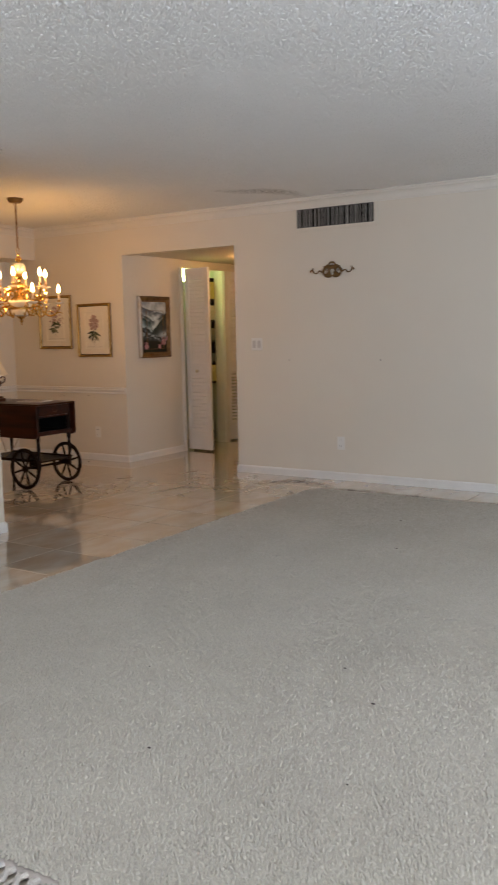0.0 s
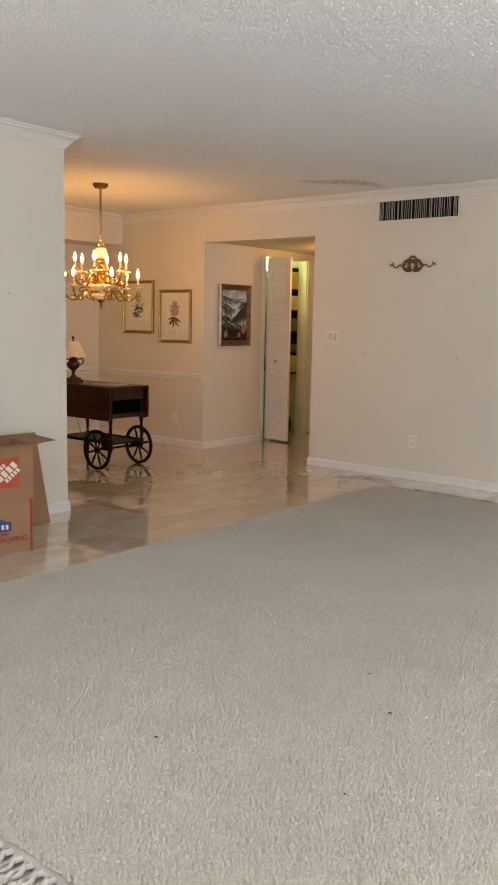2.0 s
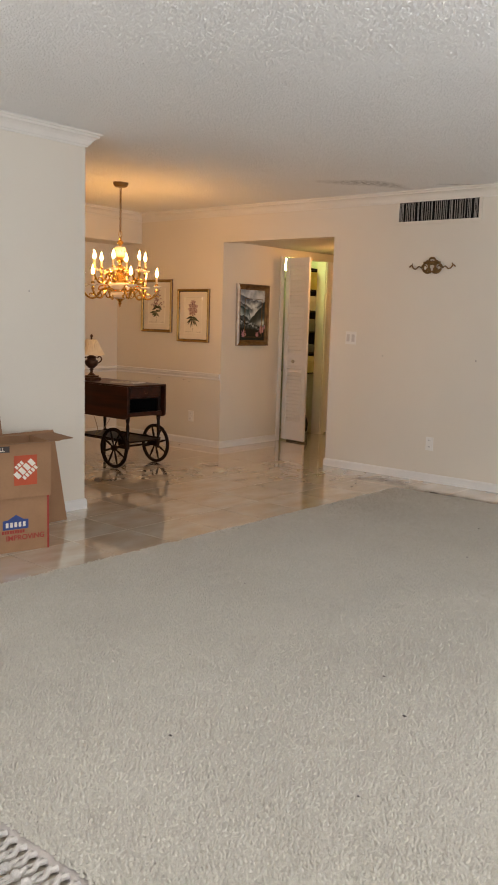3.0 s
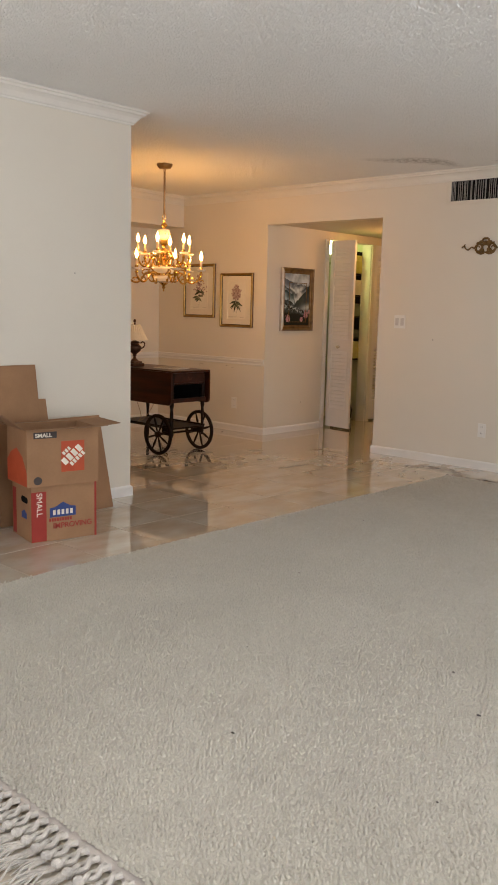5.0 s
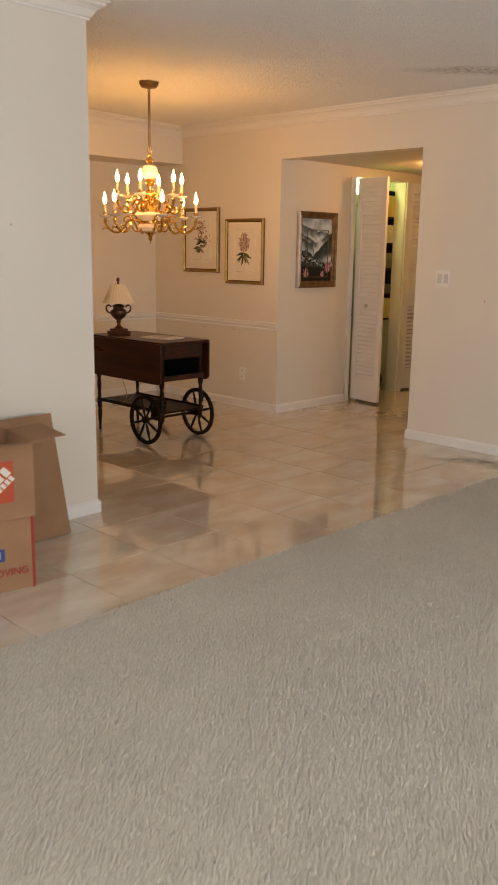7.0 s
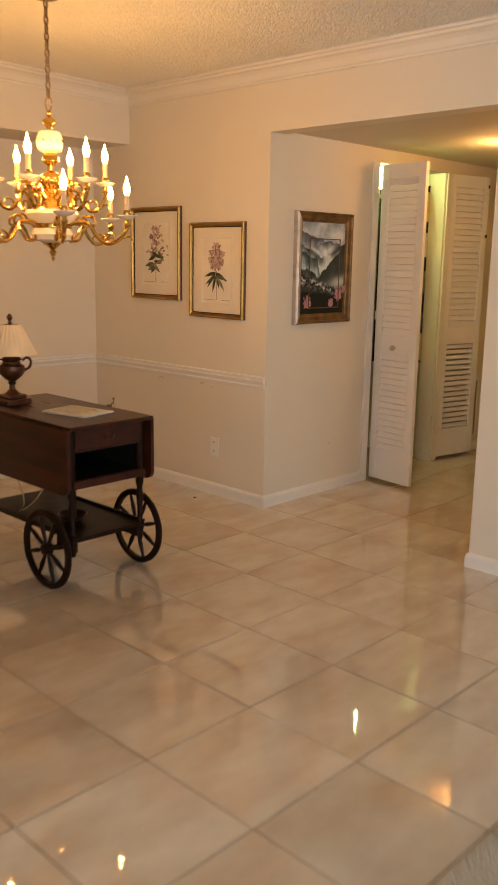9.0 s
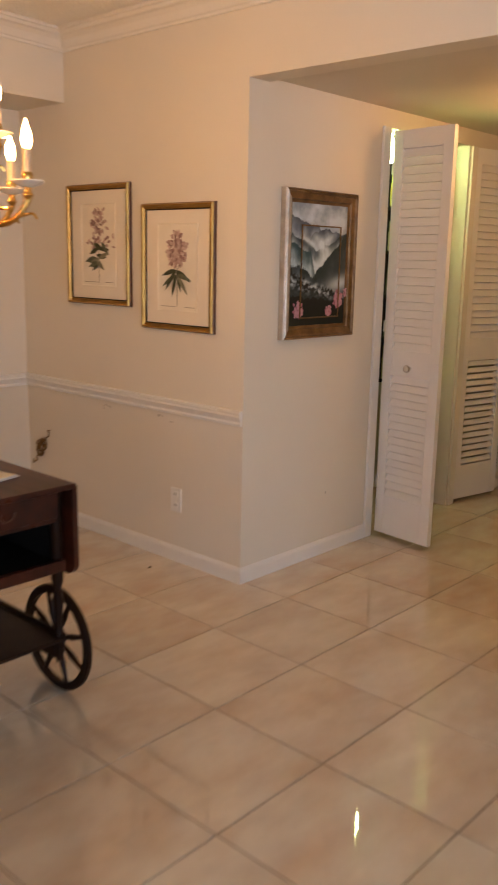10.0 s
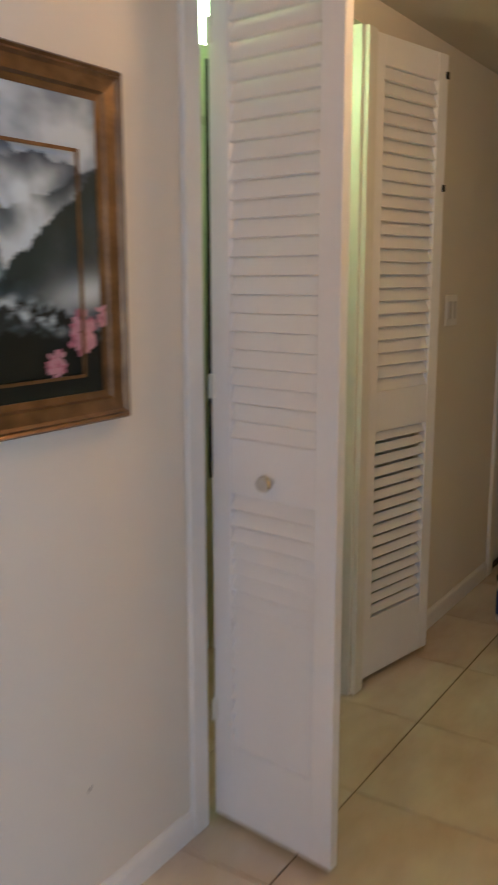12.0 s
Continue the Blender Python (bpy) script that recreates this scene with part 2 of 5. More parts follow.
structure("wall_south", B(((LEFT_X - T, SOUTH - T, 0), (SGLASS[0], SOUTH, CEIL)), ((SGLASS[1], SOUTH - T, 0), (EAST, SOUTH, CEIL)),
                          ((SGLASS[0], SOUTH - T, 2.2), (SGLASS[1], SOUTH, CEIL))), M_WALL, "cream wall round the glass doors", "wall")
# hall: left wall with the closet openings, far wall, right wall
C1, C2, HEAD = (7.995, 8.80), (8.88, 9.27), 2.045
structure("wall_hall", B(((HALL_X - T, WALL_Y + T, 0), (HALL_X, C1[0], HALL_CEIL)), ((HALL_X - T, C1[1], 0), (HALL_X, C2[0], HALL_CEIL)),
                         ((HALL_X - T, C1[0], HEAD), (HALL_X, C1[1], HALL_CEIL)), ((HALL_X - T, C2[0], HEAD), (HALL_X, C2[1], HALL_CEIL)),
                         ((HALL_X - T, C2[1], 0), (HALL_X, 10.22, HALL_CEIL)), ((HALL_X - T, 10.22, 2.06), (HALL_X, 11.12, HALL_CEIL)),
                         ((HALL_X - T, 11.12, 0), (HALL_X, 11.6, HALL_CEIL))), M_WALL,
          "cream hall wall with closet openings", "wall")
structure("wall_hall_end", B(((HALL_X - T, 11.6, 0), (-4.2, 11.6 + T, HALL_CEIL))), M_WALL, "cream hall end wall", "wall")
structure("wall_hall_right", B(((OPEN_R, WALL_Y + T, 0), (OPEN_R + T, 11.6, HALL_CEIL))), M_WALL, "cream hall wall", "wall")
structure("wall_closet", B(((-6.7 - T, 7.9, 0), (-6.7, 9.45, HALL_CEIL)), ((-6.7, 7.9, 0), (HALL_X - T, 7.96, HALL_CEIL)),
                           ((-6.7, 8.84, 0), (HALL_X - T, 8.87, HALL_CEIL)), ((-6.7, 9.36, 0), (HALL_X - T, 9.45, HALL_CEIL))),
          M_GREENWALL, "pale closet walls", "wall")


def ceiling_height(y):
    return CEIL + (CEIL_B - CEIL) * np.clip((y - PART_END) / (WALL_Y - PART_END), 0, 1)


def popcorn_ceiling():
    """Ceiling slab and its sprayed texture, one small uneven lump beside another, in one mesh."""
    slab = prism(bmesh.new(), [(DIN_X - T, SOUTH - T, CEIL), (DIN_X - T, PART_END, CEIL), (DIN_X - T, WALL_Y, CEIL_B), (DIN_X - T, WALL_Y + T, CEIL_B),
                               (DIN_X - T, WALL_Y + T, CEIL + 0.1), (DIN_X - T, SOUTH - T, CEIL + 0.1)], (EAST - DIN_X + 2 * T, 0, 0))
    bmesh.ops.recalc_face_normals(slab, faces=slab.faces)
    bmesh.ops.triangulate(slab, faces=slab.faces)
    slab.verts.index_update()
    base = np.array([v.co for v in slab.verts], dtype=np.float32)
    base_tri = np.array([[v.index for v in f.verts] for f in slab.faces])
    slab.free()
    gen = np.random.default_rng(9)
    step = 0.0138
    gx, gy = np.meshgrid(np.arange(-6.95, -0.3, step), np.arange(2.5, WALL_Y - 0.07, step))
    n = gx.size
    cx, cy = gx.ravel() + gen.uniform(-0.006, 0.006, n), gy.ravel() + gen.uniform(-0.006, 0.006, n)
    wide, deep = gen.uniform(0.0080, 0.0125, n), gen.uniform(0.004, 0.0108, n)
    turn_, long_ = gen.uniform(0, 2 * np.pi, n), gen.uniform(0.8, 1.25, n)
    top = ceiling_height(cy)
    co = np.empty((n, 6, 3), dtype=np.float32)
    for k in range(5):
        a, r = 2 * np.pi * k / 5, wide * gen.uniform(0.75, 1.2, n)
        u, v = r * long_ * np.cos(a), r * np.sin(a)
        co[:, k] = np.stack([cx + u * np.cos(turn_) - v * np.sin(turn_), cy + u * np.sin(turn_) + v * np.cos(turn_), top + 0.001], 1)
    co[:, 5] = np.stack([cx + gen.uniform(-0.003, 0.003, n), cy + gen.uniform(-0.003, 0.003, n), top - deep], 1)
    tri = np.array([((k + 1) % 5, k, 5) for k in range(5)])
    idx = np.concatenate([base_tri.ravel(), (len(base) + np.arange(n)[:, None, None] * 6 + tri[None]).ravel()]).astype(np.int32)
    co = np.concatenate([base, co.reshape(-1, 3)])
    me = bpy.data.meshes.new("ceiling")
    me.vertices.add(len(co))
    me.vertices.foreach_set("co", co.ravel())
    me.loops.add(len(idx))
    me.loops.foreach_set("vertex_index", idx)
    me.polygons.add(len(idx) // 3)
    me.polygons.foreach_set("loop_start", np.arange(0, len(idx), 3, dtype=np.int32))
    smooth = np.ones(len(idx) // 3, dtype=bool)
    smooth[:len(base_tri)] = False
    me.polygons.foreach_set("use_smooth", smooth)
    me.update(calc_edges=True)
    me.materials.append(M_CEIL)
    return tagged(new("ceiling", me), "white popcorn-textured ceiling", "ceiling", kind="structure")


ceiling = popcorn_ceiling()
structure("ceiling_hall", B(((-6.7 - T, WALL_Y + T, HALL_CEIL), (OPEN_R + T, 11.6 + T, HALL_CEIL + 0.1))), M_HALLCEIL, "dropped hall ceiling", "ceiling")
floor = structure("floor", B(((DIN_X - T, SOUTH - T - 2.5, -0.12), (EAST + T, 11.6 + T, -0.004))), M_GROUT, "grey-brown grout bed under polished floor tiles", "floor")


def run(bm, profile, start, end, inward, cut_start=0, cut_end=0):
    """Moulding along start-end; profile of (out from wall, height); cut +1 opens, -1 closes the mitre."""
    s, e, n = Vector(start), Vector(end), Vector(inward)
    d = (e - s).normalized()
    a = [bm.verts.new(s + n * o + Vector((0, 0, h)) + d * o * cut_start) for o, h in profile]
    b = [bm.verts.new(e + n * o + Vector((0, 0, h)) + d * o * cut_end) for o, h in profile]
    k = len(profile)
    bm.faces.new(a)
    bm.faces.new(b[::-1])
    for i in range(k):
        bm.faces.new((a[i], b[i], b[(i + 1) % k], a[(i + 1) % k]))
    return bm


CROWN = [(0, -0.092), (0.010, -0.092), (0.013, -0.082), (0.020, -0.077), (0.026, -0.066), (0.036, -0.050), (0.052, -0.036),
         (0.066, -0.030), (0.070, -0.018), (0.082, -0.015), (0.084, -0.002), (0, -0.002)]
BASE = [(0, 0), (0.013, 0), (0.013, 0.053), (0.011, 0.061), (0.006, 0.067), (0.004, 0.071), (0, 0.071)]
RAIL = [(0, -0.036), (0.010, -0.036), (0.013, -0.026), (0.009, -0.018), (0.017, -0.004), (0.024, 0.006), (0.020, 0.014),
        (0.024, 0.022), (0.022, 0.030), (0, 0.032)]

bm = bmesh.new()
for s, e, n, c0, c1 in (((-7.03, WALL_Y, CEIL_B), (EAST, WALL_Y, CEIL_B), (0, -1, 0), 1, -1),
                        ((-7.03, PART_END, CEIL), (-7.03, WALL_Y, CEIL_B), (1, 0, 0), 0, -1),
                        ((-7.03, 2.6, CEIL), (-7.03, PART_END, CEIL), (1, 0, 0), 1, 0),
                        ((LEFT_X, SOUTH, CEIL), (LEFT_X, PART_END, CEIL), (1, 0, 0), 1, 1),
                        ((LEFT_X, PART_END, CEIL), (LEFT_X - T, PART_END, CEIL), (0, 1, 0), -1, 1),
                        ((LEFT_X - T, PART_END, CEIL), (LEFT_X - T, 2.6, CEIL), (-1, 0, 0), -1, -1),
                        ((EAST, WALL_Y, CEIL_B), (EAST, PART_END, CEIL), (-1, 0, 0), 1, 0)):
    run(bm, CROWN, s, e, n, c0, c1)
structure("trim_crown", bm, M_CROWN, "white crown moulding along the ceiling", "moulding")
bm = bmesh.new()
for s, e, n, c0, c1 in (((DIN_X, WALL_Y, 0), (HALL_X, WALL_Y, 0), (0, -1, 0), 1, 1),
                        ((HALL_X, WALL_Y, 0), (HALL_X, 7.936, 0), (1, 0, 0), -1, 0),
                        ((OPEN_R, WALL_Y, 0), (EAST, WALL_Y, 0), (0, -1, 0), -1, -1),
                        ((OPEN_R, 11.6, 0), (OPEN_R, WALL_Y, 0), (-1, 0, 0), 1, 1),
                        ((DIN_X, 2.6, 0), (DIN_X, WALL_Y, 0), (1, 0, 0), 1, -1),
                        ((LEFT_X, SOUTH, 0), (LEFT_X, PART_END, 0), (1, 0, 0), 1, 1),
                        ((LEFT_X, PART_END, 0), (LEFT_X - T, PART_END, 0), (0, 1, 0), -1, 1),
                        ((LEFT_X - T, PART_END, 0), (LEFT_X - T, 2.6, 0), (-1, 0, 0), -1, -1),
                        ((HALL_X, 9.33, 0), (HALL_X, 10.15, 0), (1, 0, 0), 0, 0),
                        ((HALL_X, 11.6, 0), (OPEN_R, 11.6, 0), (0, -1, 0), 1, -1)):
    run(bm, BASE, s, e, n, c0, c1)
structure("baseboard", bm, M_TRIM, "white painted baseboard", "baseboard")
bm = bmesh.new()
run(bm, RAIL, (DIN_X, WALL_Y, 0.745), (HALL_X - 0.004, WALL_Y, 0.745), (0, -1, 0), 1, 0)
run(bm, RAIL, (DIN_X, 2.6, 0.745), (DIN_X, WALL_Y, 0.745), (1, 0, 0), 1, -1)
structure("trim_chair_rail", bm, M_TRIM, "white moulded chair rail round the dining walls", "chair rail")

# casings of the closets and the entrance door
bm = bmesh.new()
for y0, y1, h in ((C1[0], C1[1], HEAD), (10.22, 11.12, 2.06)):
    for a, b in (((y0 - 0.058, 0), (y0, h + 0.0)), ((y1, 0), (y1 + 0.058, h + 0.0))):
        box(bm, (HALL_X, a[0], a[1]), (HALL_X + 0.016, b[0], b[1]), 0.003)
    for y in (y0, y1 - 0.014):
        box(bm, (HALL_X - T, y, 0), (HALL_X, y + 0.014, h), 0.001)
structure("trim_casing", bm, M_TRIM, "white painted door casings in the hall", "casing")

# glass doors behind the camera
glass = bpy.data.materials.new("glass")
glass.use_nodes = True
gb = glass.node_tree.nodes["Principled BSDF"]
gb.inputs["Transmission Weight"].default_value, gb.inputs["Roughness"].default_value, gb.inputs["IOR"].default_value = 1, 0, 1.45


def sliding_doors(name, span, label):
    """Three glazed leaves along x, outer face towards -y."""
    w = tagged(new(name), label, "window", kind="structure")
    step = (span - 0.06) / 3
    bm = bmesh.new()
    for k in range(4):
        box(bm, (k * step, -0.08, 0), (k * step + 0.06, -0.02, 2.2), 0.004)
    for z in (0, 2.14):
        box(bm, (0, -0.085, z), (span, -0.015, z + 0.06), 0.004)
    part("window_frame", bm, M_TRIM, w)
    for k in range(3):
        x = 0.06 + k * step
        pane = part("pane", B(((x, -0.053, 0.06), (x + step - 0.06, -0.047, 2.14))), glass, w)
        pane.visible_shadow = False
    return w


sliding_doors("window_1", SGLASS[1] - SGLASS[0], "white-framed sliding glass doors in the south wall").matrix_world = pose(SGLASS[0], SOUTH, 0)
sliding_doors("window_2", GLASS[1] - GLASS[0], "white-framed sliding glass doors in the east wall").matrix_world = pose(EAST, GLASS[0], 0, 0, 0, 90)


def stain_material(name, colour, strength, scale):
    """Dirt that lies thin and broken over a surface; the mesh's "soft" attribute thins it out to its rim."""
    m = bpy.data.materials.new(name)
    m.use_nodes = True
    t = m.node_tree
    b = t.nodes["Principled BSDF"]
    b.inputs["Base Color"].default_value = (*colour, 1)
    b.inputs["Roughness"].default_value = 0.85
    b.inputs["Specular IOR Level"].default_value = 0.0
    soft, co, nz = t.nodes.new("ShaderNodeVertexColor"), t.nodes.new("ShaderNodeTexCoord"), t.nodes.new("ShaderNodeTexNoise")
    soft.layer_name = "soft"
    nz.inputs["Scale"].default_value, nz.inputs["Detail"].default_value, nz.inputs["Roughness"].default_value = scale, 6, 0.65
    t.links.new(co.outputs["Object"], nz.inputs["Vector"])
    cut, mul = t.nodes.new("ShaderNodeMapRange"), t.nodes.new("ShaderNodeMath")
    cut.inputs[1].default_value, cut.inputs[2].default_value, cut.inputs[4].default_value = 0.36, 0.66, strength
    mul.operation = "MULTIPLY"
    t.links.new(nz.outputs["Fac"], cut.inputs[0])
    t.links.new(cut.outputs[0], mul.inputs[0])
    t.links.new(soft.outputs[0], mul.inputs[1])
    t.links.new(mul.outputs[0], b.inputs["Alpha"])
    return m


def smudge(name, line, half, height, mat, parent):
    """Stain along a line on a level surface; height gives z at (x, y)."""
    pts = spline([(x, y, 0) for x, y in line], 8)
    rows, soft = 9, []
    bm = bmesh.new()
    grid = []
    for i, p in enumerate(pts):
        d = (pts[min(i + 1, len(pts) - 1)] - pts[max(i - 1, 0)]).normalized()
        side = Vector((-d.y, d.x, 0))
        e = i / (len(pts) - 1)
        row = []
        for k in range(rows):
            v = 2 * k / (rows - 1) - 1
            q = p + side * v * half * (0.35 + 0.65 * math.sin(math.pi * e))
            row.append(bm.verts.new((q.x, q.y, height(q.x, q.y))))
            soft.append((1 - v * v) * math.sin(math.pi * e) ** 0.7 if 0 < e < 1 else 0.0)
        grid.append(row)
    for a, b in zip(grid, grid[1:]):
        for k in range(rows - 1):
            bm.faces.new((a[k], b[k], b[k + 1], a[k + 1]))
    me = bpy.data.meshes.new(name)
    bm.to_mesh(me)
    bm.free()
    att = me.color_attributes.new("soft", "FLOAT_COLOR", "POINT")
    att.data.foreach_set("color", [c for a in soft for c in (a, a, a, 1.0)])
    me.materials.append(mat)
    ob = new(name, me)
    ob.parent = parent
    return ob


M_DAMP = stain_material("old_damp_stain", (0.42, 0.31, 0.21), 0.5, 30)
for line, half in ((((-4.12, 6.17), (-3.93, 6.35), (-3.74, 6.47), (-3.64, 6.64), (-3.60, 6.86)), 0.14), (((-3.30, 6.74), (-3.18, 6.80), (-3.02, 6.89), (-2.85, 6.91)), 0.035)):
    smudge("damp_stain", line, half, lambda x, y: ceiling_height(y) - 0.0100, M_DAMP, ceiling)
M_GRIME = stain_material("floor_grime", (0.11, 0.085, 0.055), 0.6, 15)
for line, half in ((((-3.95, 6.50), (-3.80, 6.66), (-3.62, 6.76), (-3.40, 6.68), (-3.22, 6.64)), 0.12), (((-3.36, 6.58), (-3.15, 6.62), (-2.9, 6.60), (-2.4, 6.58), (-1.8, 6.60)), 0.07)):
    smudge("grime", line, half, lambda x, y: 0.0008, M_GRIME, floor)

# ---- living room things ----


def rug():
    """Large pile rug: soft pile slab, woven binding and knotted fringe on both short ends."""
    x0, x1, y0, y1 = -3.36, 1.8, 1.635, 6.48
    r = thing("area_rug", pose(0, 0, 0), "large cream cut-pile rug with knotted fringe on the tile floor", "rug")
    bm = bmesh.new()
    n = 24
    outline = []
    rnd = random.Random(3)
    for i in range(n):
        outline.append((x0 + rnd.uniform(-0.006, 0.006), y0 + (y1 - y0) * i / n))
    for i in range(n):
        outline.append((x0 + (x1 - x0) * i / n, y1 + rnd.uniform(-0.006, 0.006)))
    for i in range(n):
        outline.append((x1, y1 + (y0 - y1) * i / n))
    for i in range(n):
        outline.append((x1 + (x0 - x1) * i / n, y0 + rnd.uniform(-0.004, 0.004)))
    rings = []
    for inset, z in ((0.004, 0.001), (-0.001, 0.006), (0.003, 0.011), (0.010, 0.013)):
        cx, cy = (x0 + x1) / 2, (y0 + y1) / 2
        rings.append([bm.verts.new((x + math.copysign(inset, cx - x), y + math.copysign(inset, cy - y), z)) for x, y in outline])
    k = len(outline)
    for a, b in zip(rings, rings[1:]):
        for i in range(k):
            bm.faces.new((a[i], a[(i + 1) % k], b[(i + 1) % k], b[i]))
    bm.faces.new(rings[-1])
    bm.faces.new(rings[0][::-1])
    part("pile_slab", bm, M_RUG, r, smooth=True)
    # cut pile: one small leaning tuft after another
    gen = np.random.default_rng(5)
    step = 0.0112
    gx, gy = np.meshgrid(np.arange(x0 + 0.012, x1 - 0.012, step), np.arange(y0 - 0.006, y1 - 0.008, step))
    n = gx.size
    cx = gx.ravel() + gen.uniform(-0.0045, 0.0045, n)
    cy = gy.ravel() + gen.uniform(-0.0045, 0.0045, n)
    # the pile leans in small clumps and in broad trodden sweeps
    clump = [gen.normal(size=gx.shape) for _ in range(3)]
    for _ in range(2):
        clump = [(c + np.roll(c, 1, 0) + np.roll(c, 1, 1) + np.roll(c, -1, 0) + np.roll(c, -1, 1)) / 2.6 for c in clump]
    lean_x, lean_y, rise = [c.ravel() for c in clump]
    sweep = np.sin(cx * 2.1 + 1.3 * np.sin(cy * 1.7)) + np.sin(cy * 3.3 + 1.1 * np.sin(cx * 2.6))
    wide = gen.uniform(0.0058, 0.0088, n)
    tall = gen.uniform(0.0180, 0.0272, n) + 0.0014 * rise
    turn_ = gen.uniform(0, 2 * np.pi, n)
    co = np.empty((n, 6, 3), dtype=np.float32)
    for k in range(5):
        a = turn_ + k * 2 * np.pi / 5
        co[:, k] = np.stack([cx + wide * np.cos(a), cy + wide * np.sin(a), np.full(n, 0.012)], 1)
    co[:, 5] = np.stack([cx + 0.0012 * lean_x + gen.uniform(-0.0045, 0.0045, n) + 0.0008 * sweep, cy + 0.0012 * lean_y + gen.uniform(-0.0045, 0.0045, n) + 0.0008 * sweep, np.clip(tall, 0.017, 0.038)], 1)
    tri = np.array([(k, (k + 1) % 5, 5) for k in range(5)])
    idx = (np.arange(n)[:, None, None] * 6 + tri[None]).ravel()
    me = bpy.data.meshes.new("pile_layer")
    me.vertices.add(n * 6)
    me.vertices.foreach_set("co", co.ravel())
    me.loops.add(len(idx))
    me.loops.foreach_set("vertex_index", idx.astype(np.int32))
    me.polygons.add(n * 5)
    me.polygons.foreach_set("loop_start", np.arange(0, n * 15, 3, dtype=np.int32))
    me.polygons.foreach_set("use_smooth", np.ones(n * 5, dtype=bool))
    me.update(calc_edges=True)
    me.validate()
    me.materials.append(M_RUG)
    pile = new("pile_layer", me)
    pile.parent = r
    pile["kind"] = "stuff"
    bm = bmesh.new()
    part("binding", box(bm, (x0, y0 - 0.035, 0.001), (x1, y0 + 0.002, 0.009), 0.002), M_TAPE, r, "pinkish woven binding tape")
    part("binding", B(((x0, y1 - 0.002, 0.001), (x1, y1 + 0.012, 0.009)), bevel=0.002), M_TAPE, r)
    # fringe: twisted cords ending in loose tassels
    bm = bmesh.new()
    x = x0 + 0.01
    while x < x1:
        for s in (-1, 1):
            pts = [(x + s * 0.012 * math.cos(q * math.pi * 1.5) * (1 if q < 3 else 0.4), y0 - 0.032 - 0.021 * q, 0.012 + 0.006 * math.sin(q * 2.1 + s)) for q in range(5)]
            tube(bm, spline(pts, 3), 0.0075, 6)
        lathe(bm, [(0.004, 0), (0.013, 0.006), (0.015, 0.014), (0.012, 0.022), (0.004, 0.027)], (x, y0 - 0.128, 0.0145), 8, "y")
        for q in range(9):
            a = rnd.uniform(-0.5, 0.5)
            L = rnd.uniform(0.07, 0.13)
            tube(bm, [(x + 0.006 * (q - 4) * 0.4, y0 - 0.127, 0.014), (x + a * L * 0.4, y0 - 0.127 - L * 0.5, 0.012 + rnd.uniform(0, 0.012)),
                      (x + a * L, y0 - 0.127 - L, 0.004 + rnd.uniform(0, 0.004))], [0.004, 0.0035, 0.002], 4)
        x += 0.042
    part("fringe", bm, M_FRINGE, r, "knotted off-white yarn fringe", smooth=True)
    # dark specks trodden into the pile
    for sx, sy, s in ((-1.385, 3.11, 0.007), (-1.16, 2.875, 0.009), (-1.63, 2.235, 0.008), (-1.93, 4.89, 0.007), (-1.0, 2.35, 0.005), (-2.05, 2.75, 0.004),
                        (-2.5, 3.6, 0.005), (-2.2, 5.6, 0.007), (-2.9, 4.7, 0.005), (-0.85, 3.7, 0.006)):
        bm = bmesh.new()
        lathe(bm, [(s * 0.4, 0), (s, 0.001), (s * 0.7, 0.003), (s * 0.1, 0.004)], (0, 0, 0), 7, squash=0.6)
        ob = part("speck", bm, M_DARKPRINT, r)
        ob.location = (sx, sy, 0.027)


rug()


def ac_vent():
    v = thing("air_vent", pose(-3.395, WALL_Y, 2.292), "white wall air grille with thin vertical slats", "air vent")
    w, h, top = 0.735, 0.166, 0.008
    bm = bmesh.new()
    for a, b in (((-w / 2 - 0.03, -0.012, -h / 2 - 0.03), (w / 2 + 0.03, -0.001, -h / 2)), ((-w / 2 - 0.03, -0.012, h / 2), (w / 2 + 0.03, -0.001, h / 2 + top)),
                 ((-w / 2 - 0.03, -0.012, -h / 2), (-w / 2, -0.001, h / 2)), ((w / 2, -0.012, -h / 2), (w / 2 + 0.03, -0.001, h / 2))):
        box(bm, a, b, 0.003)
    part("frame", bm, M_WALL, v)
    # no duct is built; this flat sheet's black stands for its shade
    part("backing", B(((-w / 2, -0.002, -h / 2), (w / 2, -0.001, h / 2))), M_HOLLOW_SHADE, v, "black sheet for the duct's shade behind the slats")
    n = 40
    sl = mesh_of("slat", box(bmesh.new(), (-0.0024, -0.010, -h / 2), (0.0024, -0.006, h / 2)), plain("grille_slat", (0.36, 0.335, 0.30)))
    rnd = random.Random(8)
    for i in range(n):
        ob = new("slat", sl)
        ob.parent = v
        ob.matrix_basis = pose(-w / 2 + (i + 0.5) * w / n + rnd.uniform(-0.0055, 0.0055), 0, 0, 0, 0, rnd.uniform(-45, 45))


ac_vent()


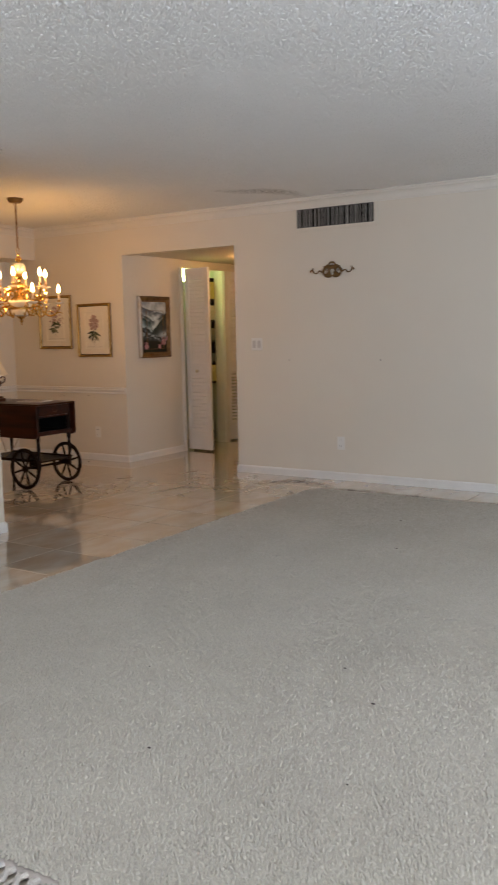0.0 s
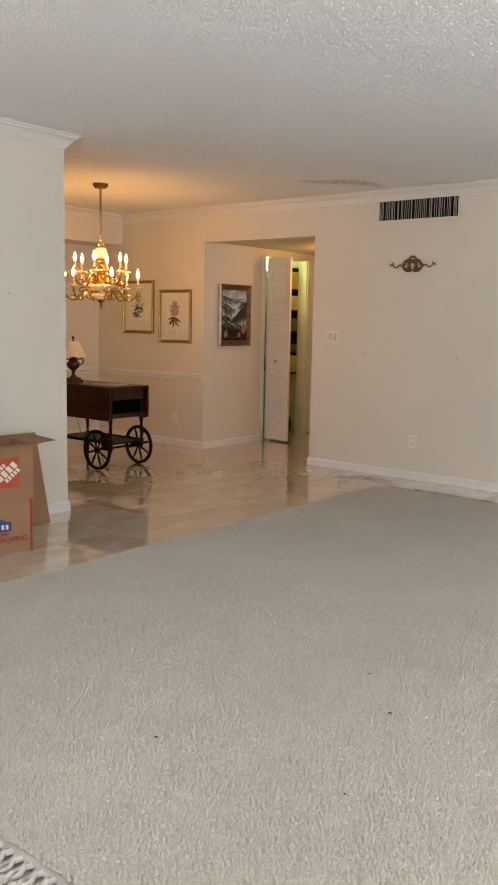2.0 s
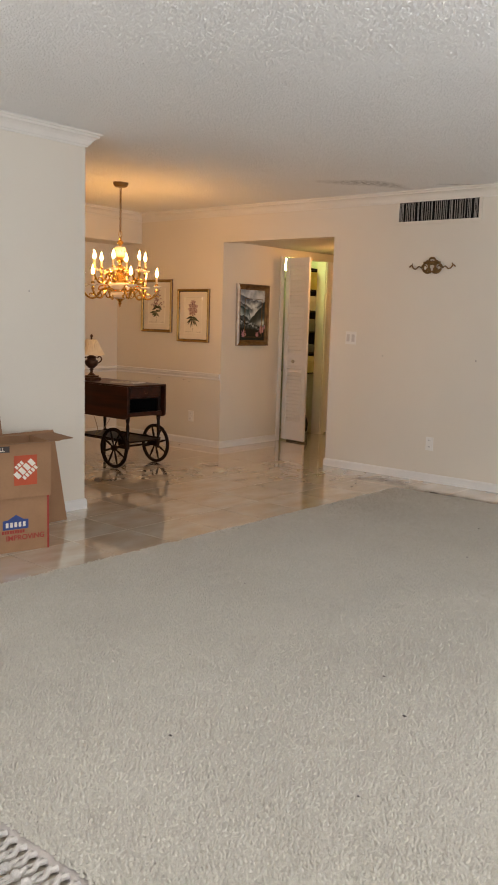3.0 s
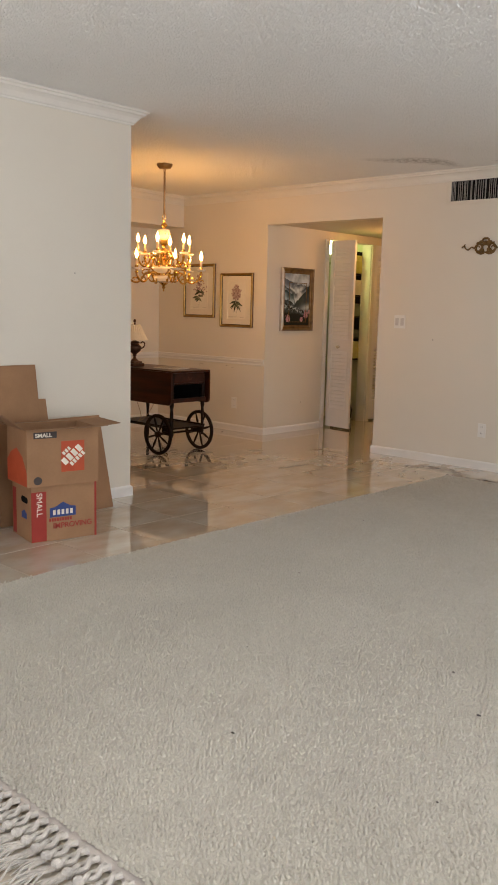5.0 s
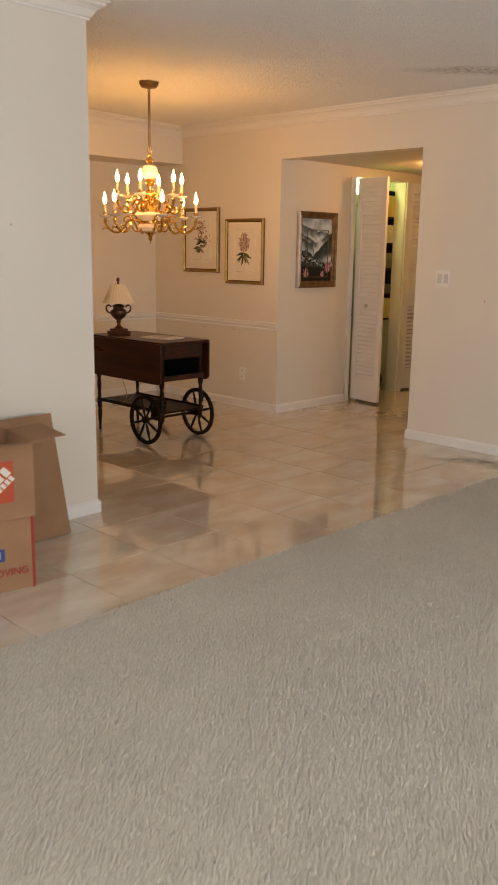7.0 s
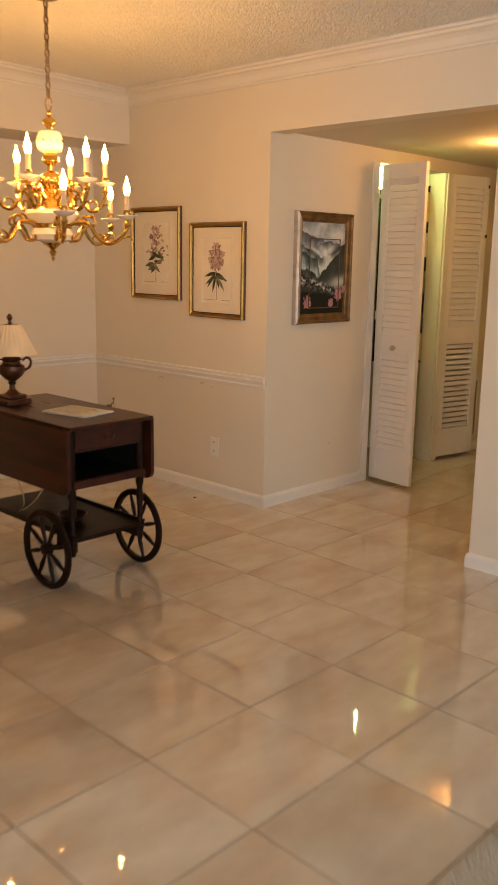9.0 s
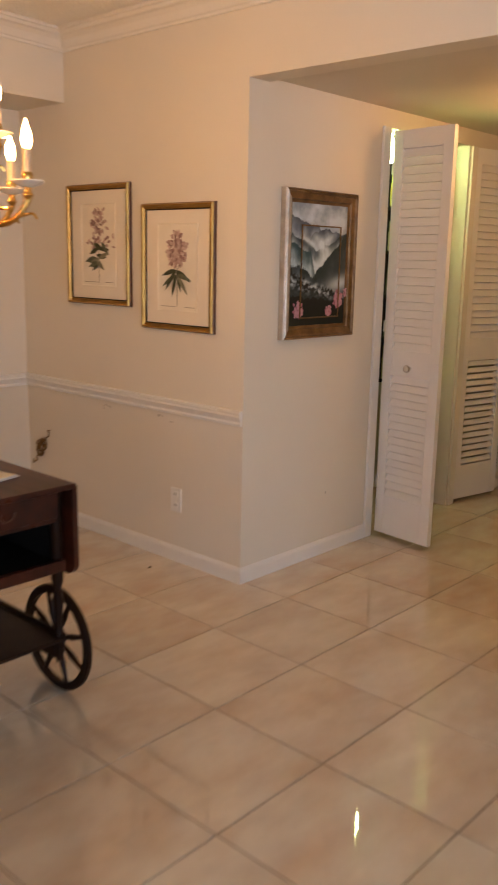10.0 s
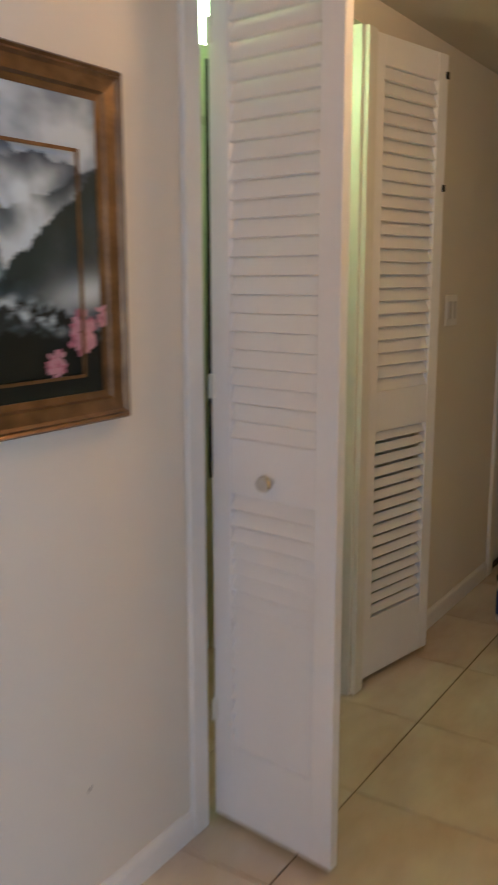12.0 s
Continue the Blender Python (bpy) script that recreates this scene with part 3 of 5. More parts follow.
def wall_ornament(m, name_label, s=1.0):
    o = thing("wall_ornament", m, name_label, "wall ornament")
    bm = bmesh.new()

    def curl(cx, cz, r0, turns, start, flip):
        return [(cx + flip * (r0 * (1 - 0.75 * k / 18)) * math.cos(start + turns * 2 * math.pi * k / 18),
                 -0.012 - 0.004 * math.sin(k), cz + (r0 * (1 - 0.75 * k / 18)) * math.sin(start + turns * 2 * math.pi * k / 18)) for k in range(19)]
    for f in (-1, 1):
        tube(bm, curl(f * 0.062, 0.0, 0.040, 1.3, 1.2, f), [0.011 - 0.0004 * k for k in range(19)], 8)
        tube(bm, curl(f * 0.030, -0.022, 0.024, 1.2, -1.4, f), 0.007, 8)
        tube(bm, spline([(f * 0.02, -0.012, 0.045), (f * 0.05, -0.014, 0.040), (f * 0.08, -0.012, 0.022), (f * 0.10, -0.01, -0.004)], 5), 0.008, 8)
        tube(bm, spline([(f * 0.095, -0.012, -0.006), (f * 0.125, -0.012, 0.008), (f * 0.15, -0.012, -0.012), (f * 0.175, -0.012, -0.006),
                         (f * 0.195, -0.012, 0.018), (f * 0.215, -0.01, 0.004)], 5), 0.0055, 8)
        tube(bm, spline([(f * 0.18, -0.01, 0.0), (f * 0.19, -0.012, 0.02), (f * 0.185, -0.012, 0.034)], 4), 0.0045, 6)
    for k in range(5):
        u = radians(30 + 30 * k)
        lathe(bm, [(0.002, 0), (0.011, 0.012), (0.012, 0.022), (0.003, 0.036)], (0, 0, 0), 8)
        bmesh.ops.transform(bm, matrix=pose(0, -0.012, 0.022) @ pose(0, 0, 0, 0, 90 - math.degrees(u), 0), verts=bm.verts[-32:])
        bm.verts.ensure_lookup_table()
    for f in (-1, 1):
        tube(bm, spline([(f * 0.060, -0.012, 0.030), (f * 0.048, -0.014, 0.052), (f * 0.030, -0.014, 0.050), (f * 0.026, -0.013, 0.066), (f * 0.010, -0.013, 0.078), (0, -0.012, 0.072)], 5), 0.0075, 8)
        tube(bm, spline([(f * 0.012, -0.012, -0.040), (f * 0.040, -0.013, -0.046), (f * 0.070, -0.012, -0.034), (f * 0.088, -0.012, -0.010)], 5), 0.0085, 8)
    bm2 = bmesh.new()
    tube(bm2, [(0.03 * math.cos(u * 0.3), -0.012, -0.002 + 0.034 * math.sin(u * 0.3)) for u in range(21)], 0.007, 8, closed=True)
    part("scrollwork", bm, M_ANTIQUE, o, smooth=True)
    part("medallion_ring", bm2, M_ANTIQUE, o, smooth=True)
    o.scale = (s, s, s)
    return o


wall_ornament(pose(-3.417, WALL_Y, 1.822), "antique gold scrolled wall ornament below the air grille")


def plate(m, kind):
    p = thing(kind, m, "white plastic light switch plate on the cream wall" if kind == "light_switch" else "white plastic wall outlet plate", "switch" if kind == "light_switch" else "outlet")
    w, h = (0.115, 0.115) if kind == "light_switch" else (0.072, 0.115)
    part("cover_plate", B(((-w / 2, -0.006, -h / 2), (w / 2, -0.0005, h / 2)), bevel=0.002), M_PLASTIC, p)
    if kind == "light_switch":
        part("rocker", B(((-0.043, -0.010, -0.033), (-0.010, -0.0055, 0.033)), bevel=0.002), M_TOGGLE, p)
        part("rocker", B(((0.010, -0.009, -0.033), (0.043, -0.0055, 0.033)), bevel=0.002), M_TOGGLE, p)
    else:
        for z in (-0.027, 0.027):
            s = part("socket", lathe(bmesh.new(), [(0.017, -0.0085), (0.017, -0.0055)], (0, 0, z), 16, "y"), M_PLASTIC, p)
            part("slot", B(((-0.008, -0.0092, z - 0.002), (-0.005, -0.0086, z + 0.008)), ((0.005, -0.0092, z - 0.002), (0.008, -0.0086, z + 0.008))), M_DARKPRINT, s)
    return p


plate(pose(-4.204, WALL_Y, 1.205), "light_switch")
plate(pose(-3.347, WALL_Y, 0.33), "wall_outlet")
plate(pose(-6.215, WALL_Y, 0.30), "wall_outlet")
plate(pose(HALL_X, 9.575, 1.222, 0, 0, 90), "light_switch")


def moving_box(m, label, kind):
    """Small carton 0.41 x 0.31 x 0.32; local x along its wide face, local -y is that face."""
    b = thing("moving_box", m, label, "cardboard box", "stacked moving boxes")
    w, d, h, t = 0.19, 0.145, 0.31, 0.004
    bm = bmesh.new()
    for a, c in (((-w, -d, 0), (w, -d + t, h)), ((-w, d - t, 0), (w, d, h)), ((-w, -d + t, 0), (-w + t, d - t, h)), ((w - t, -d + t, 0), (w, d - t, h)),
                 ((-w + t, -d + t, 0), (w - t, d - t, t))):
        box(bm, a, c, 0.0012)
    part("body", bm, M_CARD, b)
    f = -d - 0.0012
    if kind == "closed":
        part("lid_flap", B(((-w, -d, h), (w, -0.001, h + t)), bevel=0.001), M_CARD, b)
        part("lid_flap", B(((-w, 0.001, h), (w, d, h + t)), bevel=0.001), M_CARD, b)
        part("print_band", B(((-w, f, 0.004), (-w + 0.085, -d + 0.001, h - 0.03))), M_RED, b, "red printed band")
        part("print_band", B(((w - 0.012, f, 0.0), (w, -d + 0.001, h))), M_RED, b, "red printed edge")
        bm = bmesh.new()
        prism(bm, [(-0.085, f - 0.0006, 0.132), (0.065, f - 0.0006, 0.132), (0.065, f - 0.0006, 0.184), (0.035, f - 0.0006, 0.188), (-0.008, f - 0.0006, 0.214), (-0.055, f - 0.0006, 0.188), (-0.085, f - 0.0006, 0.184)], (0, 0.0012, 0))
        part("printed_badge", bm, M_BLUE, b, "blue house-shaped printed badge")
        for k in range(5):
            part("badge_mark", B(((-0.068 + k * 0.025, f - 0.0016, 0.144), (-0.053 + k * 0.025, f - 0.0004, 0.172))), M_PRINT, b)
        words = part("printed_words", text_bm("IMPROVING", 0.043, 0.0006), M_RED, b, "red printed word")
        words.matrix_basis = pose(-0.068, f - 0.0006, 0.068, 90, 0, 0)
        for k in range(9):
            part("printed_bar", B(((-0.09 + 0.015 * k, f, 0.108), (-0.079 + 0.015 * k, -d + 0.001, 0.126))), M_RED, b)
        small = part("printed_words", text_bm("SMALL", 0.046), M_PRINT, b, "printed size word")
        small.matrix_basis = pose(-w + 0.03, f - 0.0008, 0.275, 90, 90, 0)
        # narrow side: hand hole and prints
        sx = -w - 0.0012
        # board stays whole; a dark patch paints the shade inside the hole
        part("hand_hole", prism(bmesh.new(), [(sx, -0.045 + 0.018 * math.cos(u) + (0.03 if math.cos(u) > 0 else -0.03), 0.225 + 0.018 * math.sin(u)) for u in [2 * math.pi * q / 16 for q in range(16)]], (0.002, 0, 0)), M_HOLLOW_SHADE, b, "hand hole drawn as a shade-black patch")
        bm = prism(bmesh.new(), [(sx, 0.0, 0.12), (sx, -0.075, 0.12), (sx, -0.075, 0.15), (sx, -0.04, 0.168), (sx, 0.0, 0.15)], (0.002, 0, 0))
        part("printed_badge", bm, M_BLUE, b)
        part("print_band", B(((sx, d - 0.06, 0.01), (-w + 0.001, d - 0.01, h - 0.04))), M_RED, b)
    else:
        # four flaps standing open at different angles
        for (cx, cy, half, L, rz, ang) in ((0, -d, w, 0.13, 0, 80), (0, d, w, 0.13, 180, 96), (w, 0, d, 0.13, 90, 85), (-w, 0, d, 0.14, 270, 52)):
            bm = box(bmesh.new(), (-half + 0.004, -0.004, 0), (half - 0.004, 0, L), 0.001)
            fl = part("flap", bm, M_CARDIN, b, "open cardboard flap")
            fl.matrix_basis = pose(cx, cy, h, 0, 0, rz) @ pose(0, 0, 0, ang, 0, 0)
        part("printed_badge", B(((-0.012, f, 0.072), (0.112, -d + 0.001, 0.240))), M_ORANGE, b, "orange square printed badge")
        for u0, v0, n_, s_ in ((-0.030, 0.036, 3, 0.018), (-0.062, -0.010, 4, 0.034), (-0.040, -0.038, 5, 0.020)):
            for k in range(n_):
                bm = box(bmesh.new(), (u0 + k * (s_ + 0.0015) * 0.95, -0.0008, v0), (u0 + k * (s_ + 0.0015) * 0.95 + s_ * 0.72, 0.001, v0 + s_ * 1.15))
                part("badge_bar", bm, M_PRINT, b).matrix_basis = pose(0.050, f, 0.156, 0, -42, 0)
        part("printed_label", B(((-0.155, f, 0.262), (-0.035, -d + 0.001, 0.296))), M_DARKPRINT, b)
        small = part("printed_words", text_bm("SMALL", 0.030, 0.0008), M_PRINT, b, "printed size word")
        small.matrix_basis = pose(-0.147, f - 0.0008, 0.269, 90, 0, 0)
        part("recycling_mark", lathe(bmesh.new(), [(0.022, f), (0.022, -d + 0.001)], (-0.135, 0, 0.034), 14, "y"), M_DARKPRINT, b)
        sx = -w - 0.0012
        part("printed_swoosh", prism(bmesh.new(), [(sx, -0.14, 0.005), (sx, 0.14, 0.005), (sx, 0.14, 0.12), (sx, 0.08, 0.17), (sx, 0.0, 0.20), (sx, -0.08, 0.16), (sx, -0.14, 0.08)], (0.002, 0, 0)), M_ORANGE, b, "orange printed shape")
    return b


def text_bm(words, size, bold=0.0):
    c = bpy.data.curves.new("words", "FONT")
    c.body, c.size, c.extrude, c.offset = words, size, 0.0009, bold
    ob = bpy.data.objects.new("words", c)
    scene.collection.objects.link(ob)
    me = ob.to_mesh()
    bm = bmesh.new()
    bm.from_mesh(me)
    ob.to_mesh_clear()
    bpy.data.objects.remove(ob)
    bpy.data.curves.remove(c)
    return bm


BOX_TURN = 77.7
moving_box(pose(-3.982, 3.216, 0.0, 0, 0, BOX_TURN), "closed brown cardboard moving box with red and blue print", "closed")
moving_box(pose(-3.957, 3.192, 0.3145, 0, 0, BOX_TURN + 1), "open brown cardboard moving box with orange badge on a closed box", "open").scale = (1.09, 1, 1)
moving_box(pose(-4.315, 2.73, 0.0, 0, 0, 88), "closed brown cardboard moving box standing in shade", "closed")
moving_box(pose(-4.315, 2.72, 0.3145, 0, 0, 88), "open brown cardboard moving box on another box", "open")


def flat_carton(y0, y1, h, foot, top, label):
    """Folded flat carton leaning against the partition."""
    c = thing("flattened_box", pose(LEFT_X, (y0 + y1) / 2, 0), label, "cardboard box")
    lean = math.degrees(math.atan2(foot - top, h))
    w = (y1 - y0) / 2
    bm = box(bmesh.new(), (0, -w, 0), (0.006, w, h), 0.0015)
    box(bm, (0.0065, -w + 0.01, 0.005), (0.0125, w - 0.004, h - 0.012), 0.0015)
    p = part("panel", bm, M_CARD, c)
    p.matrix_basis = pose(foot, 0, 0.002, 0, -lean, 0)
    return c


flat_carton(2.87, 3.41, 0.93, 0.16, 0.015, "tall flattened brown carton leaning on the partition wall")
flat_carton(2.95, 3.47, 0.725, 0.18, 0.03, "small flattened brown carton leaning on a taller one")
flat_carton(3.05, 3.86, 0.60, 0.20, 0.05, "flattened brown carton leaning behind the boxes")

# small marks on the walls, chips and crumbs on the floor
wb, wh_, wp = bpy.data.objects["wall_back"], bpy.data.objects["wall_hall"], bpy.data.objects["wall_partition"]
M_SCUFF = plain("scuff_grey", (0.56, 0.50, 0.42), 0.9, vary=0.2, scale=60)
for par, at, ax, r in ((wb, (-3.862, WALL_Y - 0.0008, 1.06), "y", 0.006), (wb, (-2.97, WALL_Y - 0.0008, 1.06), "y", 0.007), (wh_, (HALL_X + 0.0008, 7.603, 0.305), "x", 0.005),
                       (wp, (LEFT_X + 0.0008, 3.722, 1.48), "x", 0.005)):
    part("nail_hole", lathe(bmesh.new(), [(r, -0.0006), (r * 0.6, 0.0006)], at, 9, ax, 1.4), M_SCUFF, par)
M_CHIP = plain("chipped_paint", (0.63, 0.57, 0.47), 0.9, vary=0.15, scale=60)
rnd = random.Random(12)
for cx in (-6.73, -6.31):
    for k in range(5):
        x, z, L = cx + rnd.uniform(-0.05, 0.05), 0.678 + rnd.uniform(-0.012, 0.012), rnd.uniform(0.015, 0.045)
        bm = bmesh.new()
        prism(bm, [(x, WALL_Y - 0.0012, z), (x + L * 0.5, WALL_Y - 0.0012, z - 0.004), (x + L, WALL_Y - 0.0012, z + 0.001), (x + L * 0.4, WALL_Y - 0.0012, z + 0.003)], (0, 0.0008, 0))
        part("paint_chip", bm, M_CHIP, wb)
M_CRUMB = plain("dry_crumb", (0.05, 0.035, 0.02), 0.9)
for x, y, r in ((-3.07, 6.575, 0.022), (-3.12, 6.56, 0.014), (-3.03, 6.57, 0.013), (-3.29, 6.60, 0.016), (-3.22, 6.56, 0.010), (-2.47, 6.55, 0.016), (-2.55, 6.55, 0.010), (-2.41, 6.56, 0.012), (-6.226, 6.841, 0.008)):
    cr = thing("dry_leaf_scrap", pose(x, y, 0.0005, 0, 0, rnd.uniform(0, 360)), "dark dry leaf scrap on the tile floor", "debris", "leaf scraps by the rug")
    part("flake", prism(bmesh.new(), [(-r, 0, 0), (-r * 0.3, -r * 0.35, 0.001), (r, -r * 0.1, 0), (r * 0.4, r * 0.4, 0.002)], (0, 0, 0.004)), M_CRUMB, cr)

# ---- dining area ----


def tea_cart():
    """Drop-leaf tea cart: long axis x, big spoked wheels at its +x end."""
    c = thing("tea_cart", pose(-5.83, 5.635, 0), "dark mahogany drop-leaf tea cart with spoked wheels on tiles", "tea cart")
    L0, L1, W = -0.46, 0.395, 0.205
    part("top", B(((L0, -W - 0.02, 0.722), (L1 + 0.01, W + 0.02, 0.740)), bevel=0.004), M_WOOD, c)
    # cabinet body, open under the drawer at the +x end
    bm = bmesh.new()
    for a, b in (((L0 + 0.03, -W + 0.01, 0.47), (L1 - 0.03, -W + 0.025, 0.722)), ((L0 + 0.03, W - 0.025, 0.47), (L1 - 0.03, W - 0.01, 0.722)),
                 ((L0 + 0.03, -W + 0.025, 0.47), (L0 + 0.045, W - 0.025, 0.722)), ((L0 + 0.045, -W + 0.025, 0.47), (L1 - 0.03, W - 0.025, 0.49)),
                 ((L0 + 0.045, -W + 0.025, 0.618), (L1 - 0.03, W - 0.025, 0.630))):
        box(bm, a, b, 0.002)
    part("body", bm, M_WOOD, c)
    # black inner sheets: the compartment's shade is put into their colour
    part("compartment_shade", B(((L0 + 0.046, -W + 0.026, 0.491), (L1 - 0.04, -W + 0.030, 0.617)), ((L0 + 0.046, W - 0.030, 0.491), (L1 - 0.04, W - 0.026, 0.617)),
                                 ((L0 + 0.046, -W + 0.030, 0.491), (L1 - 0.04, W - 0.030, 0.495)), ((L0 + 0.046, -W + 0.030, 0.495), (L0 + 0.050, W - 0.030, 0.613)), ((L0 + 0.046, -W + 0.030, 0.613), (L1 - 0.04, W - 0.030, 0.617))), M_HOLLOW_SHADE, c, "black sheets holding the open compartment's shade")
    dr = part("drawer", B(((L1 - 0.05, -W + 0.027, 0.632), (L1 - 0.022, W - 0.027, 0.718)), bevel=0.003), M_WOOD, c)
    part("handle", tube(bmesh.new(), [(L1 - 0.014, 0.024 * math.cos(u / 10 * math.pi), 0.682 - 0.022 * math.sin(u / 10 * math.pi)) for u in range(11)], 0.003, 6), M_BRONZE, dr, "ring pull", True)
    part("apron", B(((L1 - 0.035, -W + 0.01, 0.462), (L1 - 0.012, W - 0.01, 0.498)), bevel=0.003), M_WOOD, c)
    # drop leaves with rounded lower corners
    for s in (-1, 1):
        pts, R = [], 0.04
        for (px, pz, u0) in ((L1 - R, 0.442 + R, -90), (L1 - 0.001, 0.728, None), (L0 + 0.001, 0.728, None), (L0 + R, 0.442 + R, 180)):
            if u0 is None:
                pts.append((px, pz))
            else:
                pts += [(px + R * math.cos(radians(u0 + 15 * q)), pz + R * math.sin(radians(u0 + 15 * q))) for q in range(7)]
        bm = prism(bmesh.new(), [(x, s * (W + 0.012), z) for x, z in pts], (0, s * 0.018, 0))
        part("drop_leaf", bm, M_WOOD, c)
    # turned posts
    post = [(0.016, 0.20), (0.020, 0.215), (0.014, 0.235), (0.012, 0.30), (0.017, 0.36), (0.012, 0.40), (0.019, 0.43), (0.019, 0.72)]
    for s in (-1, 1):
        part("post", lathe(bmesh.new(), [(0.011, 0.155)] + post, (L1 - 0.045, s * (W - 0.02), 0), 12), M_DARKWOOD, c, smooth=True)
        part("leg", lathe(bmesh.new(), [(0.006, 0.0), (0.012, 0.008), (0.009, 0.03), (0.014, 0.09), (0.018, 0.15), (0.011, 0.17), (0.020, 0.19)] + post,
                          (L0 + 0.06, s * (W - 0.02), 0), 12), M_DARKWOOD, c, smooth=True)
    # lower shelf with a lip and a narrow waist of its corners
    bm = bmesh.new()
    box(bm, (L0 + 0.04, -W + 0.012, 0.228), (L1 - 0.02, W - 0.012, 0.241), 0.003)
    for s in (-1, 1):
        box(bm, (L0 + 0.04, s * (W - 0.022), 0.241), (L1 - 0.02, s * (W - 0.010), 0.254), 0.002)
    part("shelf", bm, M_DARKWOOD, c)
    part("axle", tube(bmesh.new(), [(L1 - 0.15, -W - 0.05, 0.18), (L1 - 0.15, W + 0.05, 0.18)], 0.010, 8), M_DARKWOOD, c)
    for s in (-1, 1):
        part("bracket", B(((L1 - 0.17, s * (W - 0.03) - 0.012, 0.17), (L1 - 0.04, s * (W - 0.03) + 0.012, 0.228)), bevel=0.003), M_DARKWOOD, c)
        cy = s * (W + 0.045)
        cx = L1 - 0.15
        wh = part("wheel", lathe(bmesh.new(), [(0.012, -0.025), (0.026, -0.018), (0.030, 0), (0.026, 0.018), (0.012, 0.025)], (cx, cy, 0.18), 14, "y"), M_DARKWOOD, c, smooth=True)
        bm = bmesh.new()
        prof = [(0.152, -0.010), (0.174, -0.011), (0.180, -0.006), (0.180, 0.006), (0.174, 0.011), (0.152, 0.010)]
        seg, rings = 36, []
        for i in range(seg):
            u = 2 * math.pi * i / seg
            rings.append([bm.verts.new((cx + r * math.cos(u), cy + h, 0.18 + r * math.sin(u))) for r, h in prof])
        for i in range(seg):
            a, b = rings[i], rings[(i + 1) % seg]
            for k in range(6):
                bm.faces.new((a[k], a[(k + 1) % 6], b[(k + 1) % 6], b[k]))
        part("rim", bm, M_DARKWOOD, wh, smooth=True)
        for i in range(8):
            u = math.pi * i / 4 + 0.3
            d = Vector((math.cos(u), 0, math.sin(u)))
            o = Vector((cx, cy, 0.18))
            part("spoke", tube(bmesh.new(), [o + d * r for r in (0.022, 0.05, 0.09, 0.125, 0.156)], [0.006, 0.008, 0.011, 0.008, 0.006], 8), M_DARKWOOD, wh, smooth=True)
    # white ceramic pull peeping from the near leaf end
    part("caster_knob", lathe(bmesh.new(), [(0.004, 0), (0.012, 0.006), (0.012, 0.014), (0.004, 0.02)], (L0 - 0.02, -W - 0.02, 0.55), 10, "x"), M_PORC, c)
    return c


tea_cart()


def urn_lamp():
    l = thing("table_lamp", pose(-6.11, 5.555, 0.7405), "bronze urn table lamp with cream bell shade on the cart", "lamp")
    bm = box(bmesh.new(), (-0.065, -0.065, 0), (0.065, 0.065, 0.028), 0.006)
    box(bm, (-0.05, -0.05, 0.0285), (0.05, 0.05, 0.046), 0.005)
    part("base", bm, M_BRONZE, l)
    part("urn", lathe(bmesh.new(), [(0.040, 0.047), (0.028, 0.058), (0.014, 0.072), (0.013, 0.092), (0.022, 0.10), (0.014, 0.107), (0.030, 0.118), (0.054, 0.14),
                                    (0.064, 0.165), (0.060, 0.182), (0.044, 0.192), (0.040, 0.205), (0.050, 0.212), (0.040, 0.222), (0.018, 0.232), (0.012, 0.25)],
                      (0, 0, 0), 24), M_BRONZE, l, smooth=True)
    for s in (-1, 1):
        d = Vector((0.6, 0.8, 0)) * s
        pts = spline([d * 0.058 + Vector((0, 0, 0.160)), d * 0.085 + Vector((0, 0, 0.178)), d * 0.090 + Vector((0, 0, 0.208)), d * 0.072 + Vector((0, 0, 0.222)), d * 0.052 + Vector((0, 0, 0.208))], 5)
        part("handle", tube(bmesh.new(), pts, 0.0065, 8), M_BRONZE, l, smooth=True)
    # pleated bell shade, open at both ends
    bm = bmesh.new()
    prof = [(0.120, 0.238), (0.106, 0.262), (0.087, 0.30), (0.070, 0.335), (0.056, 0.365), (0.048, 0.378)]
    seg, rings = 48, []
    for r, h in prof + [(r - 0.003, h) for r, h in prof[::-1]]:
        rings.append([bm.verts.new(((r + 0.0025 * math.cos(u * 24)) * math.cos(u), (r + 0.0025 * math.cos(u * 24)) * math.sin(u), h)) for u in [2 * math.pi * i / seg for i in range(seg)]])
    for a, b in zip(rings, rings[1:] + rings[:1]):
        for i in range(seg):
            bm.faces.new((a[i], a[(i + 1) % seg], b[(i + 1) % seg], b[i]))
    part("shade", bm, M_SHADE, l, "cream cloth bell shade", True)
    part("harp", tube(bmesh.new(), [(0, 0, 0.25), (0, 0, 0.385)], 0.004, 6), M_BRONZE, l)
    part("shade_spider", tube(bmesh.new(), [(-0.047, 0, 0.376), (0.047, 0, 0.376)], 0.002, 6), M_BRONZE, l)
    part("finial", lathe(bmesh.new(), [(0.006, 0.378), (0.010, 0.386), (0.006, 0.394), (0.014, 0.408), (0.011, 0.420), (0.003, 0.428)], (0, 0, 0), 12), M_BRONZE, l, smooth=True)


urn_lamp()

pap = thing("paper_stack", pose(-5.715, 5.655, 0.7405, 0, 0, 12), "folded papers lying on the tea cart", "paper")
for k in range(3):
    part("sheet", B(((-0.13 + 0.004 * k, -0.10, 0.003 * k), (0.13, 0.10 - 0.006 * k, 0.003 * k + 0.0025))), M_PAPER, pap)
bm = bmesh.new()
for k in range(9):
    box(bm, (-0.11, -0.08 + k * 0.018, 0.0088), (0.09 - 0.02 * (k % 3), -0.075 + k * 0.018, 0.0092))
